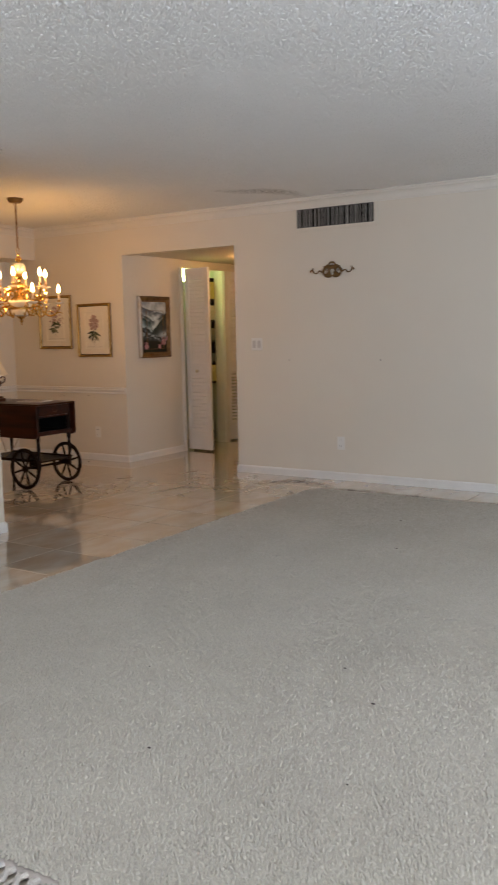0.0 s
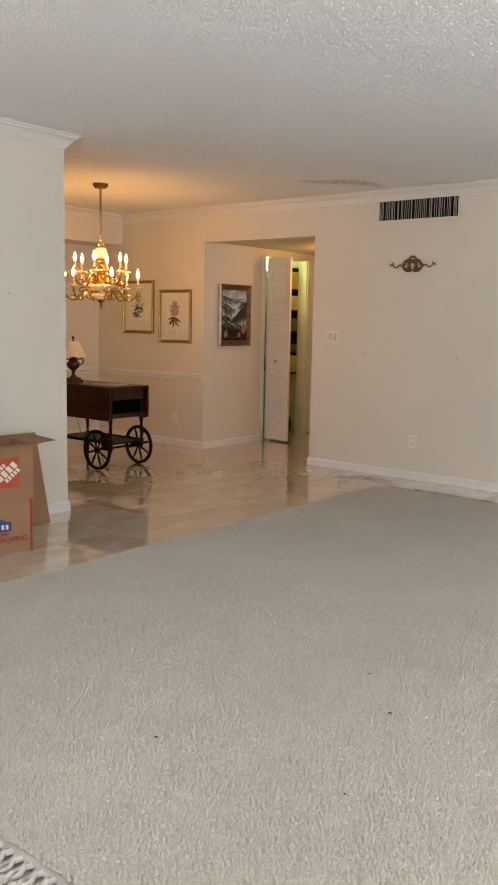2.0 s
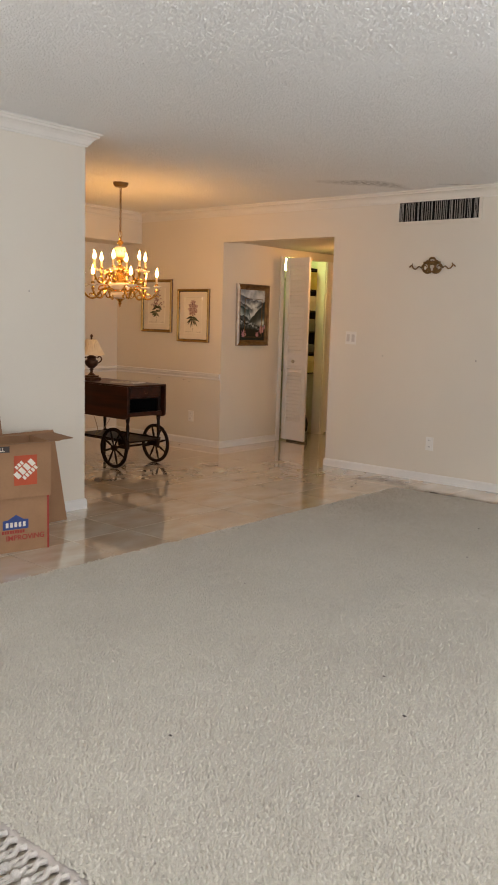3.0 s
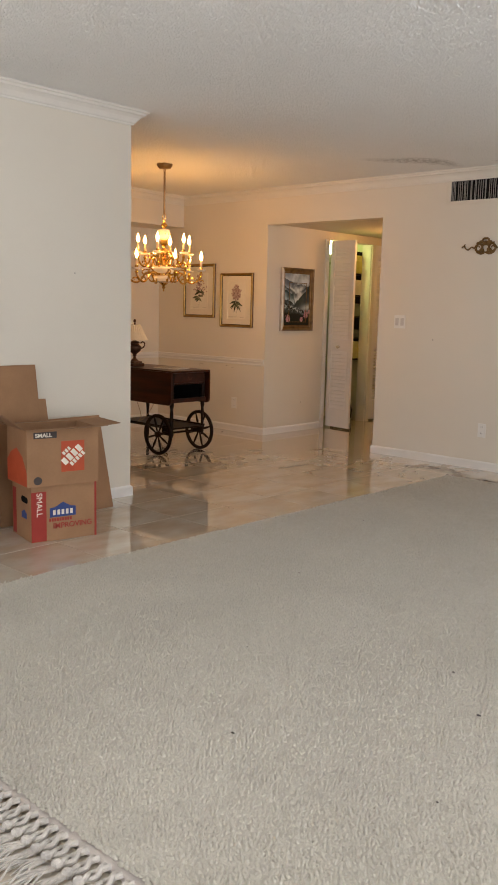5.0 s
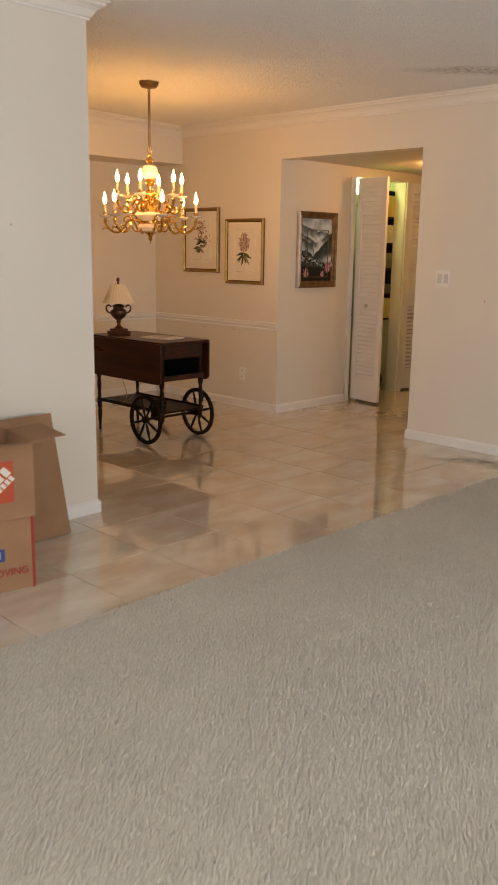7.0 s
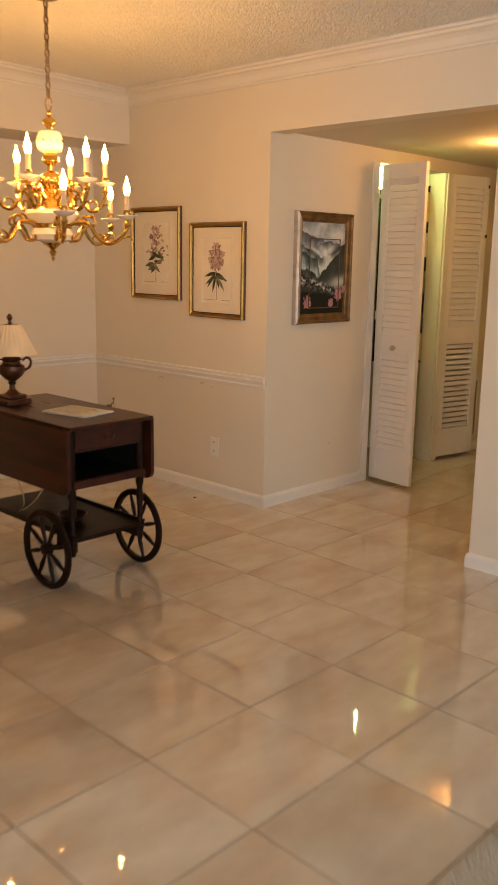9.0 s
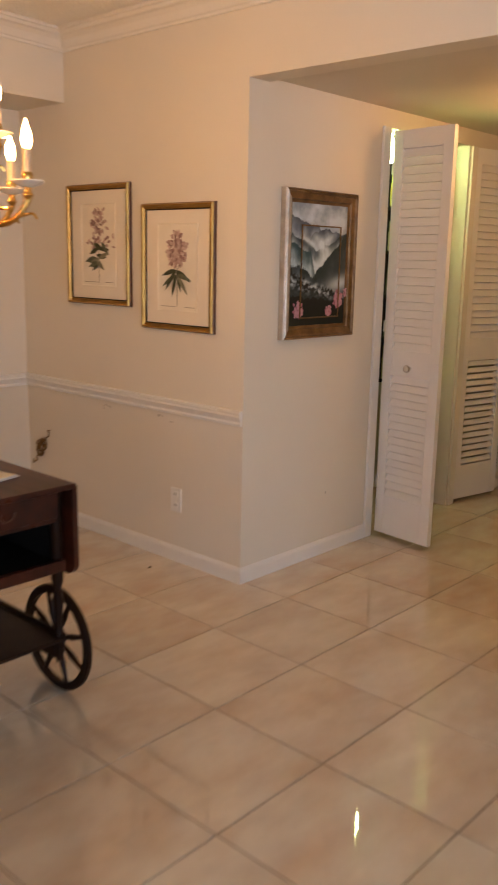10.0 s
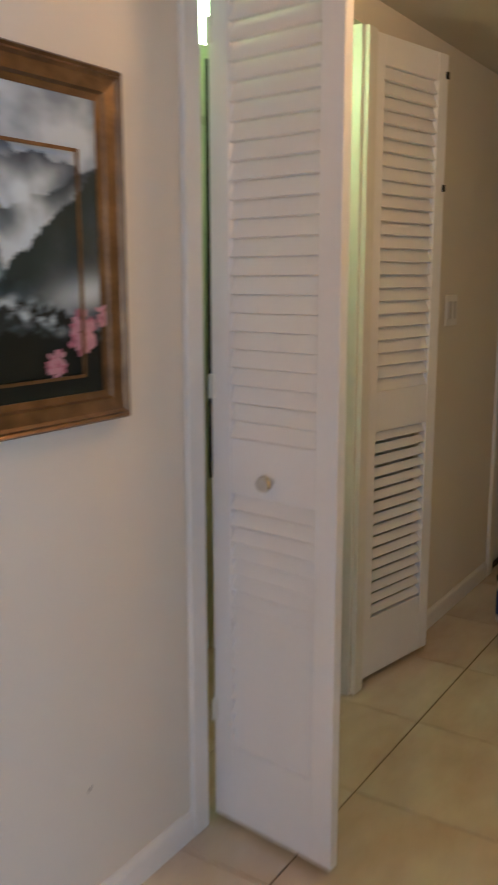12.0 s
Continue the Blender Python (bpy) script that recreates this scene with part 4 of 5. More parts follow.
part("printed_lines", bm, plain("grey_print", (0.35, 0.32, 0.28)), pap)

cord = thing("lamp_cord", pose(-6.0, 5.6, 0), "thin brown lamp cord hanging under the cart", "cable")
part("cord", tube(bmesh.new(), spline([(-0.13, -0.02, 0.74), (-0.06, -0.14, 0.60), (0.0, -0.12, 0.46), (0.05, -0.10, 0.30), (0.0, -0.10, 0.236), (0.08, -0.06, 0.30), (0.10, 0.02, 0.42), (0.04, 0.06, 0.40)], 6), 0.003, 6), M_CABLE, cord, smooth=True)
dish = thing("shelf_dish", pose(-5.70, 5.60, 0.2415), "small dark dish on the cart's lower shelf", "dish")
part("bowl", lathe(bmesh.new(), [(0.03, 0), (0.045, 0.008), (0.07, 0.03), (0.066, 0.032), (0.04, 0.014), (0.0, 0.012)], (0, 0, 0), 20), M_BRONZE, dish, smooth=True)


def chandelier():
    c = thing("chandelier", pose(-5.69, 5.53, -0.004), "brass and white porcelain chandelier with lit candle bulbs", "chandelier")
    part("canopy", lathe(bmesh.new(), [(0.02, 2.452), (0.05, 2.457), (0.066, 2.479), (0.068, 2.497)], (0, 0, 0), 24), M_ANTIQUE, c, smooth=True)
    z, k = 2.456, 0
    while z > 2.085:
        bm = bmesh.new()
        pts = []
        for i in range(12):
            u = 2 * math.pi * i / 12
            a, h = 0.009 * math.cos(u), 0.019 * math.sin(u)
            pts.append((a, 0, z - 0.019 + h) if k % 2 else (0, a, z - 0.019 + h))
        part("chain_link", tube(bm, pts, 0.0028, 6, closed=True), M_ANTIQUE, c, smooth=True)
        z -= 0.031
        k += 1
    part("cord", tube(bmesh.new(), spline([(0.004, 0, 2.46), (-0.006, 0.004, 2.34), (0.006, -0.004, 2.22), (0, 0, 2.05)], 8), 0.003, 6), M_CABLE, c)
    part("hook_ring", tube(bmesh.new(), [(0.022 * math.cos(u * 0.4), 0, 2.055 + 0.028 * math.sin(u * 0.4)) for u in range(16)], 0.003, 6, closed=True), M_BRASS, c, smooth=True)
    part("crown_finial", lathe(bmesh.new(), [(0.006, 2.03), (0.012, 2.018), (0.008, 2.008), (0.026, 1.992), (0.030, 1.98), (0.014, 1.965), (0.012, 1.955)], (0, 0, 0), 16), M_BRASS, c, smooth=True)
    part("upper_globe", lathe(bmesh.new(), [(0.020, 1.955), (0.044, 1.945), (0.054, 1.92), (0.056, 1.895), (0.048, 1.872), (0.026, 1.86)], (0, 0, 0), 24), M_PORC, c, "white porcelain globe", True)
    bm = bmesh.new()
    for i in range(12):
        u = 2 * math.pi * i / 12
        lathe(bm, [(0.001, -0.005), (0.005, 0), (0.001, 0.005)], (0.0565 * math.cos(u), 0.0565 * math.sin(u), 1.908), 6)
    part("globe_beads", bm, M_BRASS, c)
    part("stem", lathe(bmesh.new(), [(0.024, 1.86), (0.034, 1.845), (0.036, 1.828), (0.016, 1.81), (0.014, 1.79), (0.040, 1.775), (0.048, 1.755), (0.044, 1.735), (0.020, 1.715),
                                     (0.018, 1.70), (0.036, 1.682), (0.030, 1.66), (0.022, 1.645), (0.022, 1.62)], (0, 0, 0), 20), M_BRASS, c, smooth=True)
    part("lower_bowl", lathe(bmesh.new(), [(0.06, 1.640), (0.106, 1.630), (0.113, 1.614), (0.096, 1.586), (0.072, 1.568), (0.080, 1.552), (0.090, 1.530), (0.082, 1.508), (0.040, 1.496)], (0, 0, 0), 28), M_PORC, c, "white porcelain bowl", True)
    part("bowl_band", lathe(bmesh.new(), [(0.076, 1.578), (0.083, 1.573), (0.083, 1.557), (0.076, 1.552)], (0, 0, 0), 28), M_BRASS, c, smooth=True)
    part("drop_finial", lathe(bmesh.new(), [(0.038, 1.503), (0.042, 1.495), (0.022, 1.478), (0.010, 1.468), (0.016, 1.456), (0.010, 1.446), (0.005, 1.438), (0.008, 1.43), (0.002, 1.42)], (0, 0, 0), 16), M_BRASS, c, smooth=True)

    def arm(u, r, z0, zt, sc, leaf):
        m = pose(0, 0, 0, 0, 0, math.degrees(u))
        a = [(0.03, z0), (0.075 * sc + 0.03, z0 + 0.035), (r * 0.50, z0 + 0.028), (r * 0.58, z0 - 0.012), (r * 0.72, z0 - 0.048), (r * 0.88, z0 - 0.035), (r, zt - 0.045), (r, zt - 0.012)]
        bm = tube(bmesh.new(), spline([(x, 0, z) for x, z in a], 5), 0.0088, 8)
        tube(bm, spline([(r * 0.36, 0, z0 + 0.034), (r * 0.44, 0, z0 + 0.062), (r * 0.56, 0, z0 + 0.055), (r * 0.58, 0, z0 + 0.028), (r * 0.50, 0, z0 + 0.022)], 4), 0.0055, 6)
        tube(bm, spline([(r * 0.66, 0, z0 - 0.035), (r * 0.72, 0, z0 - 0.010), (r * 0.82, 0, z0 - 0.008), (r * 0.84, 0, z0 - 0.026)], 4), 0.005, 6)
        tube(bm, spline([(r * 0.50, 0, z0 + 0.028), (r * 0.42, 0, z0 + 0.0), (r * 0.36, 0, z0 - 0.035), (r * 0.28, 0, z0 - 0.04), (r * 0.26, 0, z0 - 0.018)], 4), 0.006, 6)
        tube(bm, spline([(r * 0.9, 0, z0 - 0.03), (r * 1.03, 0, z0 - 0.02), (r * 1.07, 0, z0 - 0.035)], 4), 0.004, 6)
        bmesh.ops.transform(bm, matrix=m, verts=bm.verts)
        ar = part("arm", bm, M_BRASS, c, smooth=True)
        p = m @ Vector((r, 0, 0))
        part("bobeche", lathe(bmesh.new(), [(0.010, zt - 0.012), (0.030, zt - 0.006), (0.044, zt + 0.004), (0.043, zt + 0.007), (0.020, zt + 0.003), (0.004, zt + 0.002)], (p.x, p.y, 0), 18), M_PORC, ar, "white porcelain drip pan", True)
        part("candle_cup", lathe(bmesh.new(), [(0.008, zt - 0.045), (0.015, zt - 0.032), (0.009, zt - 0.02), (0.012, zt + 0.004), (0.016, zt + 0.018), (0.012, zt + 0.028)], (p.x, p.y, 0), 14), M_BRASS, ar, smooth=True)
        part("candle_sleeve", lathe(bmesh.new(), [(0.0105, zt + 0.02), (0.0105, zt + 0.088)], (p.x, p.y, 0), 12), M_CANDLE, ar, smooth=True)
        part("bulb", lathe(bmesh.new(), [(0.008, zt + 0.089), (0.011, zt + 0.098), (0.0138, zt + 0.110), (0.0125, zt + 0.124), (0.007, zt + 0.140), (0.0026, zt + 0.154), (0.001, zt + 0.164)], (p.x, p.y, 0), 12), M_BULB, ar, "lit flame-shaped bulb", True)
    for i in range(6):
        arm(radians(-25 + 60 * i), 0.33, 1.545, 1.605, 1.0, True)
        arm(radians(5 + 60 * i), 0.23, 1.68, 1.745, 0.6, True)


chandelier()


# ---- framed pictures ----


def frame_bm(w, h, width, depth, prof=None):
    """Mitred frame in the x-z plane, facing -y."""
    prof = prof or [(0, 0), (0, 0.7), (0.18, 1.0), (0.42, 0.92), (0.6, 0.62), (0.82, 0.7), (1, 0.45), (1, 0)]
    bm = bmesh.new()
    rings = []
    for sx, sz in ((-1, -1), (1, -1), (1, 1), (-1, 1)):
        rings.append([bm.verts.new((sx * (w / 2 - u * width), -v * depth, sz * (h / 2 - u * width))) for u, v in prof])
    k = len(prof)
    for i in range(4):
        a, b = rings[i], rings[(i + 1) % 4]
        for j in range(k):
            bm.faces.new((a[j], b[j], b[(j + 1) % k], a[(j + 1) % k]))
    return bm


def blade(x, z, length, width, ang, y, bend=0.15):
    """Outline of a leaf lying in the x-z plane."""
    pts = []
    for k in range(13):
        t = k / 12
        pts.append((t * length, width * math.sin(math.pi * t ** 0.8) * 0.5 + bend * length * t * t * 0.4))
    for k in range(11, 0, -1):
        t = k / 12
        pts.append((t * length, -width * math.sin(math.pi * t ** 0.8) * 0.5 + bend * length * t * t * 0.4))
    c, s = math.cos(radians(ang)), math.sin(radians(ang))
    return [(x + a * c - b * s, y, z + a * s + b * c) for a, b in pts]


M_PINK = [plain("petal_pink_%s" % n, c, 0.85, scale=60, vary=0.2) for n, c in (("pale", (0.62, 0.46, 0.40)), ("rose", (0.52, 0.36, 0.32)), ("deep", (0.33, 0.20, 0.18)))]
M_LEAF = [plain("leaf_%s" % n, c, 0.85, scale=50, vary=0.2) for n, c in (("dark", (0.055, 0.065, 0.035)), ("mid", (0.13, 0.14, 0.085)), ("pale", (0.26, 0.25, 0.16)))]
M_FRAMESIDE = plain("brown_frame_side", (0.11, 0.045, 0.02), 0.4)
M_STEM = plain("stem_ink", (0.16, 0.13, 0.07))


def botanical(m, w, h, flower, label):
    p = thing("framed_picture", m, label, "picture", "botanical prints on the dining wall")
    part("frame", frame_bm(w, h, 0.026, 0.026), M_GOLD, p, "gilt frame")
    part("frame_side", frame_bm(w + 0.004, h + 0.004, 0.02, 0.019), M_FRAMESIDE, p, "brown frame side")
    part("inner_lip", frame_bm(w - 0.048, h - 0.048, 0.004, 0.017, [(0, 0), (0, 1), (1, 0.8), (1, 0)]), M_DARKWOOD, p, "dark line inside the gilt")
    part("mat", B(((-w / 2 + 0.02, -0.010, -h / 2 + 0.02), (w / 2 - 0.02, -0.002, h / 2 - 0.02))), M_MAT, p, "cream mat board")
    pw, ph = w * 0.265, h * 0.335
    part("window_bevel", frame_bm(2 * pw + 0.012, 2 * ph + 0.012, 0.006, 0.0035, [(0, 0), (0, 1), (1, 0.3), (1, 0)]), M_PRINT, p).location = (0, -0.0098, 0)
    part("print", B(((-pw, -0.0108, -ph), (pw, -0.0098, ph))), M_PRINT, p)
    lay = {}

    def put(mat, outline):
        prism(lay.setdefault(mat, bmesh.new()), outline, (0, 0.0003, 0))
    rnd = random.Random(11 if flower else 4)
    y = -0.0112
    if flower:
        put(M_STEM, [(-0.0015, y, -0.17), (0.0015, y, -0.17), (0.003, y, 0.0), (-0.001, y, 0.0)])
        for k in range(130):
            a, r = rnd.uniform(0, 360), 0.066 * math.sqrt(rnd.random())
            y -= 0.00004
            put(M_PINK[k % 3 if r > 0.022 else k % 2], blade((r - 0.016) * math.cos(radians(a)), 0.076 + 1.25 * (r - 0.016) * math.sin(radians(a)), rnd.uniform(0.020, 0.032), rnd.uniform(0.013, 0.02), a + rnd.uniform(-50, 50), y))
        for k, (a, L) in enumerate(((188, 0.10), (203, 0.105), (224, 0.115), (247, 0.10), (293, 0.10), (316, 0.115), (337, 0.105), (352, 0.10))):
            y -= 0.00005
            put(M_LEAF[k % 3 if k % 2 else 0], blade(0.0, -0.012 - 0.02 * (k % 2), L, 0.021, a, y, 0.3 if 90 < a < 270 else -0.3))
    else:
        put(M_STEM, [(-0.0015, y, -0.18), (0.0015, y, -0.18), (0.004, y, 0.08), (0.001, y, 0.08)])
        for k in range(85):
            a = rnd.uniform(0, 360)
            u = rnd.random()
            cx, cz = rnd.gauss(0.0, 0.014 + 0.03 * (1 - u)), -0.02 + 0.185 * u
            y -= 0.00004
            put(M_PINK[(k + 1) % 3], blade(cx, cz, rnd.uniform(0.018, 0.034), rnd.uniform(0.011, 0.018), a, y))
        for k in range(13):
            a = rnd.choice((200, 225, 250, 290, 315, 340, 20, 160)) + rnd.uniform(-12, 12)
            y -= 0.00005
            put(M_LEAF[k % 3], blade(rnd.uniform(-0.03, 0.03), rnd.uniform(-0.09, 0.02), rnd.uniform(0.06, 0.09), 0.024, a, y))
    put(plain("caption_ink", (0.40, 0.35, 0.27)), [(-pw * 0.9, -0.0112, -ph + 0.012), (-pw * 0.1, -0.0112, -ph + 0.012), (-pw * 0.1, -0.0112, -ph + 0.015), (-pw * 0.9, -0.0112, -ph + 0.015)])
    put(M_STEM, [(pw * 0.4, -0.0112, -ph + 0.012), (pw * 0.92, -0.0112, -ph + 0.012), (pw * 0.92, -0.0112, -ph + 0.014), (pw * 0.4, -0.0112, -ph + 0.014)])
    for mat, b in lay.items():
        part("printed_petals" if mat in M_PINK else "printed_leaves", b, mat, p)["kind"] = "stuff"


botanical(pose(-6.762, WALL_Y - 0.001, 1.465), 0.475, 0.565, False, "gilt-framed lilac botanical print on the dining wall")
botanical(pose(-6.203, WALL_Y - 0.001, 1.370), 0.462, 0.552, True, "gilt-framed pink rhododendron print on the dining wall")


def landscape(m, w, h):
    p = thing("framed_painting", m, "misty mountain landscape in a bronze and silver frame", "picture")
    prof = [(0, 0), (0, 0.8), (0.08, 1.0), (0.16, 0.9), (0.24, 1.0), (0.34, 0.85), (0.72, 0.72), (0.8, 0.5), (1, 0.42), (1, 0)]
    mb = material("bronze_frame", (0.20, 0.115, 0.045), 0.35, metal=0.5, vary=0.25, scale=18, fine=110, bump=0.2, second=(0.09, 0.05, 0.02))
    ms = material("silver_frame", (0.52, 0.46, 0.39), 0.4, metal=0.6, vary=0.15, scale=18, fine=110, bump=0.15)
    bm = frame_bm(w, h, 0.058, 0.034, prof)
    fr = mesh_of("frame", bm, mb)
    fr.materials.append(ms)
    for f in fr.polygons:
        if f.center.x < -w / 2 + 0.046 and abs(f.center.z) < h * 0.45:
            f.material_index = 1
    ob = new("frame", fr)
    ob.parent = p
    W, H, y = w / 2 - 0.055, h / 2 - 0.055, -0.0125
    rnd = random.Random(21)
    part("canvas_board", B(((-W, -0.0118, -H), (W, -0.003, H))), M_MAT, p)

    def mix(a, b, k):
        k = min(max(k, 0), 1)
        return [p_ + (q_ - p_) * k for p_, q_ in zip(a, b)]

    def fbm(x, z, s, seed):
        return sum(noise.noise((x * s * 2 ** o, z * s * 2 ** o, seed)) / 2 ** o for o in range(4))

    def spruce(u, seed, density, tall):
        k = u * density
        c = math.floor(k)
        r = noise.cell((c * 1.7, seed, 0.3))
        return tall * (0.4 + 0.6 * abs(r)) * max(0, 1 - abs(k - c - 0.5) * 2.2)
    # layers from far to near: ridge height, colour at the ridge, mist at its foot, depth of the fade, trees
    layers = (
        (lambda u: 0.80 - 0.20 * (u + 1) * (1 - 0.35 * u), (0.10, 0.12, 0.155), (0.52, 0.55, 0.60), 0.30, 0),
        (lambda u: 0.64 - 0.42 * abs(u - 0.2), (0.065, 0.082, 0.11), (0.66, 0.70, 0.73), 0.30, 0),
        (lambda u: max(0.50 - 0.25 * (u + 1), 0.30 + 0.26 * (u - 0.1)), (0.055, 0.075, 0.085), (0.74, 0.78, 0.78), 0.24, 0.01),
        (lambda u: 0.36 - 0.22 * (u + 1) - 2.0 * max(0, u + 0.3), (0.032, 0.075, 0.078), (0.56, 0.64, 0.66), 0.30, 0.02),
        (lambda u: -0.14 + (0.60 if u > -0.1 else 1.3) * (u + 0.1), (0.030, 0.046, 0.044), (0.085, 0.10, 0.10), 0.55, 0.035),
        (lambda u: -0.02 - 0.16 * (u + 1) - 0.5 * max(0, u), (0.022, 0.036, 0.037), (0.26, 0.31, 0.33), 0.30, 0.05),
        (lambda u: -0.17 - 0.19 * (u + 1), (0.010, 0.014, 0.013), (0.045, 0.06, 0.06), 0.34, 0.09),
        (lambda u: -0.50 - 0.07 * (u + 1), (0.009, 0.013, 0.011), (0.014, 0.020, 0.014), 0.5, 0.05),
    )

    def paint(u, v):
        c = mix((0.30, 0.34, 0.40), (0.74, 0.77, 0.80), 0.45 + 0.9 * fbm(u, v * 1.6, 2.2, 7))
        for q, (edge, dark, mist, fade, trees) in enumerate(layers):
            e = edge(u) + 0.08 * fbm(u, q * 3.1, 3, 2) + (spruce(u, q, 26 + 5 * q, trees) if trees else 0)
            if v < e:
                k = (e - v) / fade + 0.45 * fbm(u, v, 3.2, q)
                c = mix(dark, mist, k ** 1.6 if k > 0 else 0)
                c = mix(c, dark, 0.35 * max(0, fbm(u, v, 14, q + 9)))
            if q == 3:
                haze = math.exp(-((u - 0.02 - 0.18 * math.sin(8 * v)) / 0.17) ** 2 - ((v - 0.22) / 0.26) ** 2)
                haze += 0.8 * math.exp(-((u - 0.30) / 0.22) ** 2 - ((v - 0.42 - 0.3 * (u - 0.3)) / 0.06) ** 2) + 0.7 * math.exp(-((u + 0.30) / 0.22) ** 2 - ((v - 0.36 + 0.3 * (u + 0.3)) / 0.05) ** 2)
                c = mix(c, (0.86, 0.89, 0.88), haze * (0.9 + 0.9 * fbm(u, v, 4, 5)))
            if q == 5:
                haze = math.exp(-((u - 0.85) / 0.42) ** 2 - ((v + 0.38 - 0.1 * u) / 0.11) ** 2)
                c = mix(c, (0.76, 0.78, 0.76), haze)
            if q == 6:
                haze = math.exp(-((v + 0.40 + 0.14 * u) / 0.09) ** 2) * max(0, 0.15 + 1.5 * fbm(u * 1.6, v * 3.0, 4.5, 3)) * (1 if u < 0.5 else 0.4)
                c = mix(c, (0.70, 0.74, 0.74), haze)
        return [k * w_ for k, w_ in zip(c, (0.74, 0.82, 0.88))]
    nx, nz = 130, 170
    verts = [(-W + 2 * W * a / nx, y, -H + 2 * H * b / nz) for b in range(nz + 1) for a in range(nx + 1)]
    faces = [(b * (nx + 1) + a, b * (nx + 1) + a + 1, (b + 1) * (nx + 1) + a + 1, (b + 1) * (nx + 1) + a) for b in range(nz) for a in range(nx)]
    me = bpy.data.meshes.new("canvas")
    me.from_pydata(verts, [], faces)
    att = me.color_attributes.new("paint", "FLOAT_COLOR", "POINT")
    att.data.foreach_set("color", [k for x_, _, z_ in verts for k in (*paint(x_ / W, z_ / H), 1.0)])
    cm = bpy.data.materials.new("oil_paint")
    cm.use_nodes = True
    cb = cm.node_tree.nodes["Principled BSDF"]
    cb.inputs["Roughness"].default_value = 0.45
    cb.inputs["Specular IOR Level"].default_value = 0.25
    ca = cm.node_tree.nodes.new("ShaderNodeVertexColor")
    ca.layer_name = "paint"
    cm.node_tree.links.new(ca.outputs[0], cb.inputs["Base Color"])
    me.materials.append(cm)
    cv = new("canvas", me)
    cv.parent = p
    mp = [plain("rhododendron_%d" % k, c, 0.5, scale=60) for k, c in enumerate(((0.46, 0.17, 0.23), (0.58, 0.31, 0.36)))]
    for fx, fz, R in ((-0.70, -0.74, 0.040), (0.72, -0.56, 0.042), (0.36, -0.76, 0.027), (0.95, -0.46, 0.022)):
        for q in (0, 1):
            y -= 0.0005
            bm = bmesh.new()
            for k in range(26):
                a = rnd.uniform(0, 360)
                r = rnd.uniform(0, R * 0.72)
                y -= 0.00003
                out = blade(fx * W + r * math.cos(radians(a)), fz * H + r * math.sin(radians(a)), R * 0.46, R * 0.36, a + rnd.uniform(-60, 60), y)
                prism(bm, [(min(max(x, -W), W), yy, z) for x, yy, z in out], (0, 0.0003, 0))
            part("painted_blossom", bm, mp[q], p)
    part("inner_fillet", frame_bm(W * 1.40, H * 1.52, 0.006, 0.003, [(0, 0), (0, 1), (1, 1), (1, 0)]), mb, p, "thin bronze line inside the picture").location = (0.0, y - 0.0005, -0.03)


landscape(pose(HALL_X + 0.001, 7.468, 1.392, 0, 0, 90), 0.515, 0.645)
wall_ornament(pose(-7.30, WALL_Y, 0.375, 0, -52, 0), "antique gold scrolled ornament hung askew on the dining wall", 0.62)

# ---- hall ----


def louvre_panel(w, h, name, m, label, knob_at=None, upper=24, lower=16, tilt=-24, low_fill=0.55):
    """Louvred panel from its hinge along local +x; its face looks along -y."""
    d = thing(name, m, label, "door", "louvred closet doors")
    t = 0.028
    sw, zt, zm0, zm1, zb = 0.056, h - 0.085, 0.835, 0.965, 0.205
    for x in (0, w - sw):
        part("stile", B(((x, 0, 0), (x + sw, t, h)), bevel=0.002), M_DOOR, d)
    for a, b in ((0, zb), (zm0, zm1), (zt, h)):
        part("rail", B(((sw, 0.001, a), (w - sw, t - 0.001, b)), bevel=0.0015), M_DOOR, d)
    for z0, z1, n, fill in ((zb, zm0, lower, low_fill), (zm1, zt, upper, 0.56)):
        pitch = (z1 - z0) / n
        bm = box(bmesh.new(), (sw - 0.001, -0.0045, -pitch * fill), (w - sw + 0.001, 0.0045, pitch * fill), m=pose(0, 0, 0, (tilt if z0 > 0.5 else tilt - 7) if fill > 0.5 else -34, 0, 0))
        me = mesh_of("slat", bm, M_DOOR)
        for k in range(n):
            ob = new("slat", me)
            ob.parent = d
            ob.location = (0, t / 2 + 0.001, z0 + (k + 0.5) * pitch)
    if knob_at:
        part("knob", lathe(bmesh.new(), [(0.008, 0.0), (0.008, -0.014), (0.017, -0.020), (0.020, -0.028), (0.016, -0.036), (0.004, -0.039)], (knob_at, 0, 0.898 - 0.018), 18, "y"), M_CHROME, d, "clear chrome knob", True)
    for z in (0.25, 1.05, h - 0.2):
        part("hinge", B(((-0.006, -0.004, z), (0.012, 0.004, z + 0.055)), bevel=0.001), M_PLASTIC, d)
    return d


def door_angle(a, b):
    return math.degrees(math.atan2(b[1] - a[1], b[0] - a[0]))


P0, P1 = (-5.788, 8.026), (-5.440, 7.984)
louvre_panel(0.351, 2.01, "louvred_door", pose(*P0, 0.02, 0, 0, door_angle(P0, P1)), "white louvred bifold panel standing open from the closet", 0.178)
Q0, Q1 = (-5.800, 8.866), (-5.722, 9.257)
d2 = louvre_panel(0.40, 2.025, "louvred_door", pose(*Q0, 0.02, 0, 0, door_angle(Q0, Q1)), "white louvred closet door standing slightly ajar", low_fill=0.36)
for z in (1.95, 1.60):
    part("latch", B(((0.384, -0.006, z), (0.398, 0.0, z + 0.022)), bevel=0.001), M_BLACK, d2, "black latch plate")

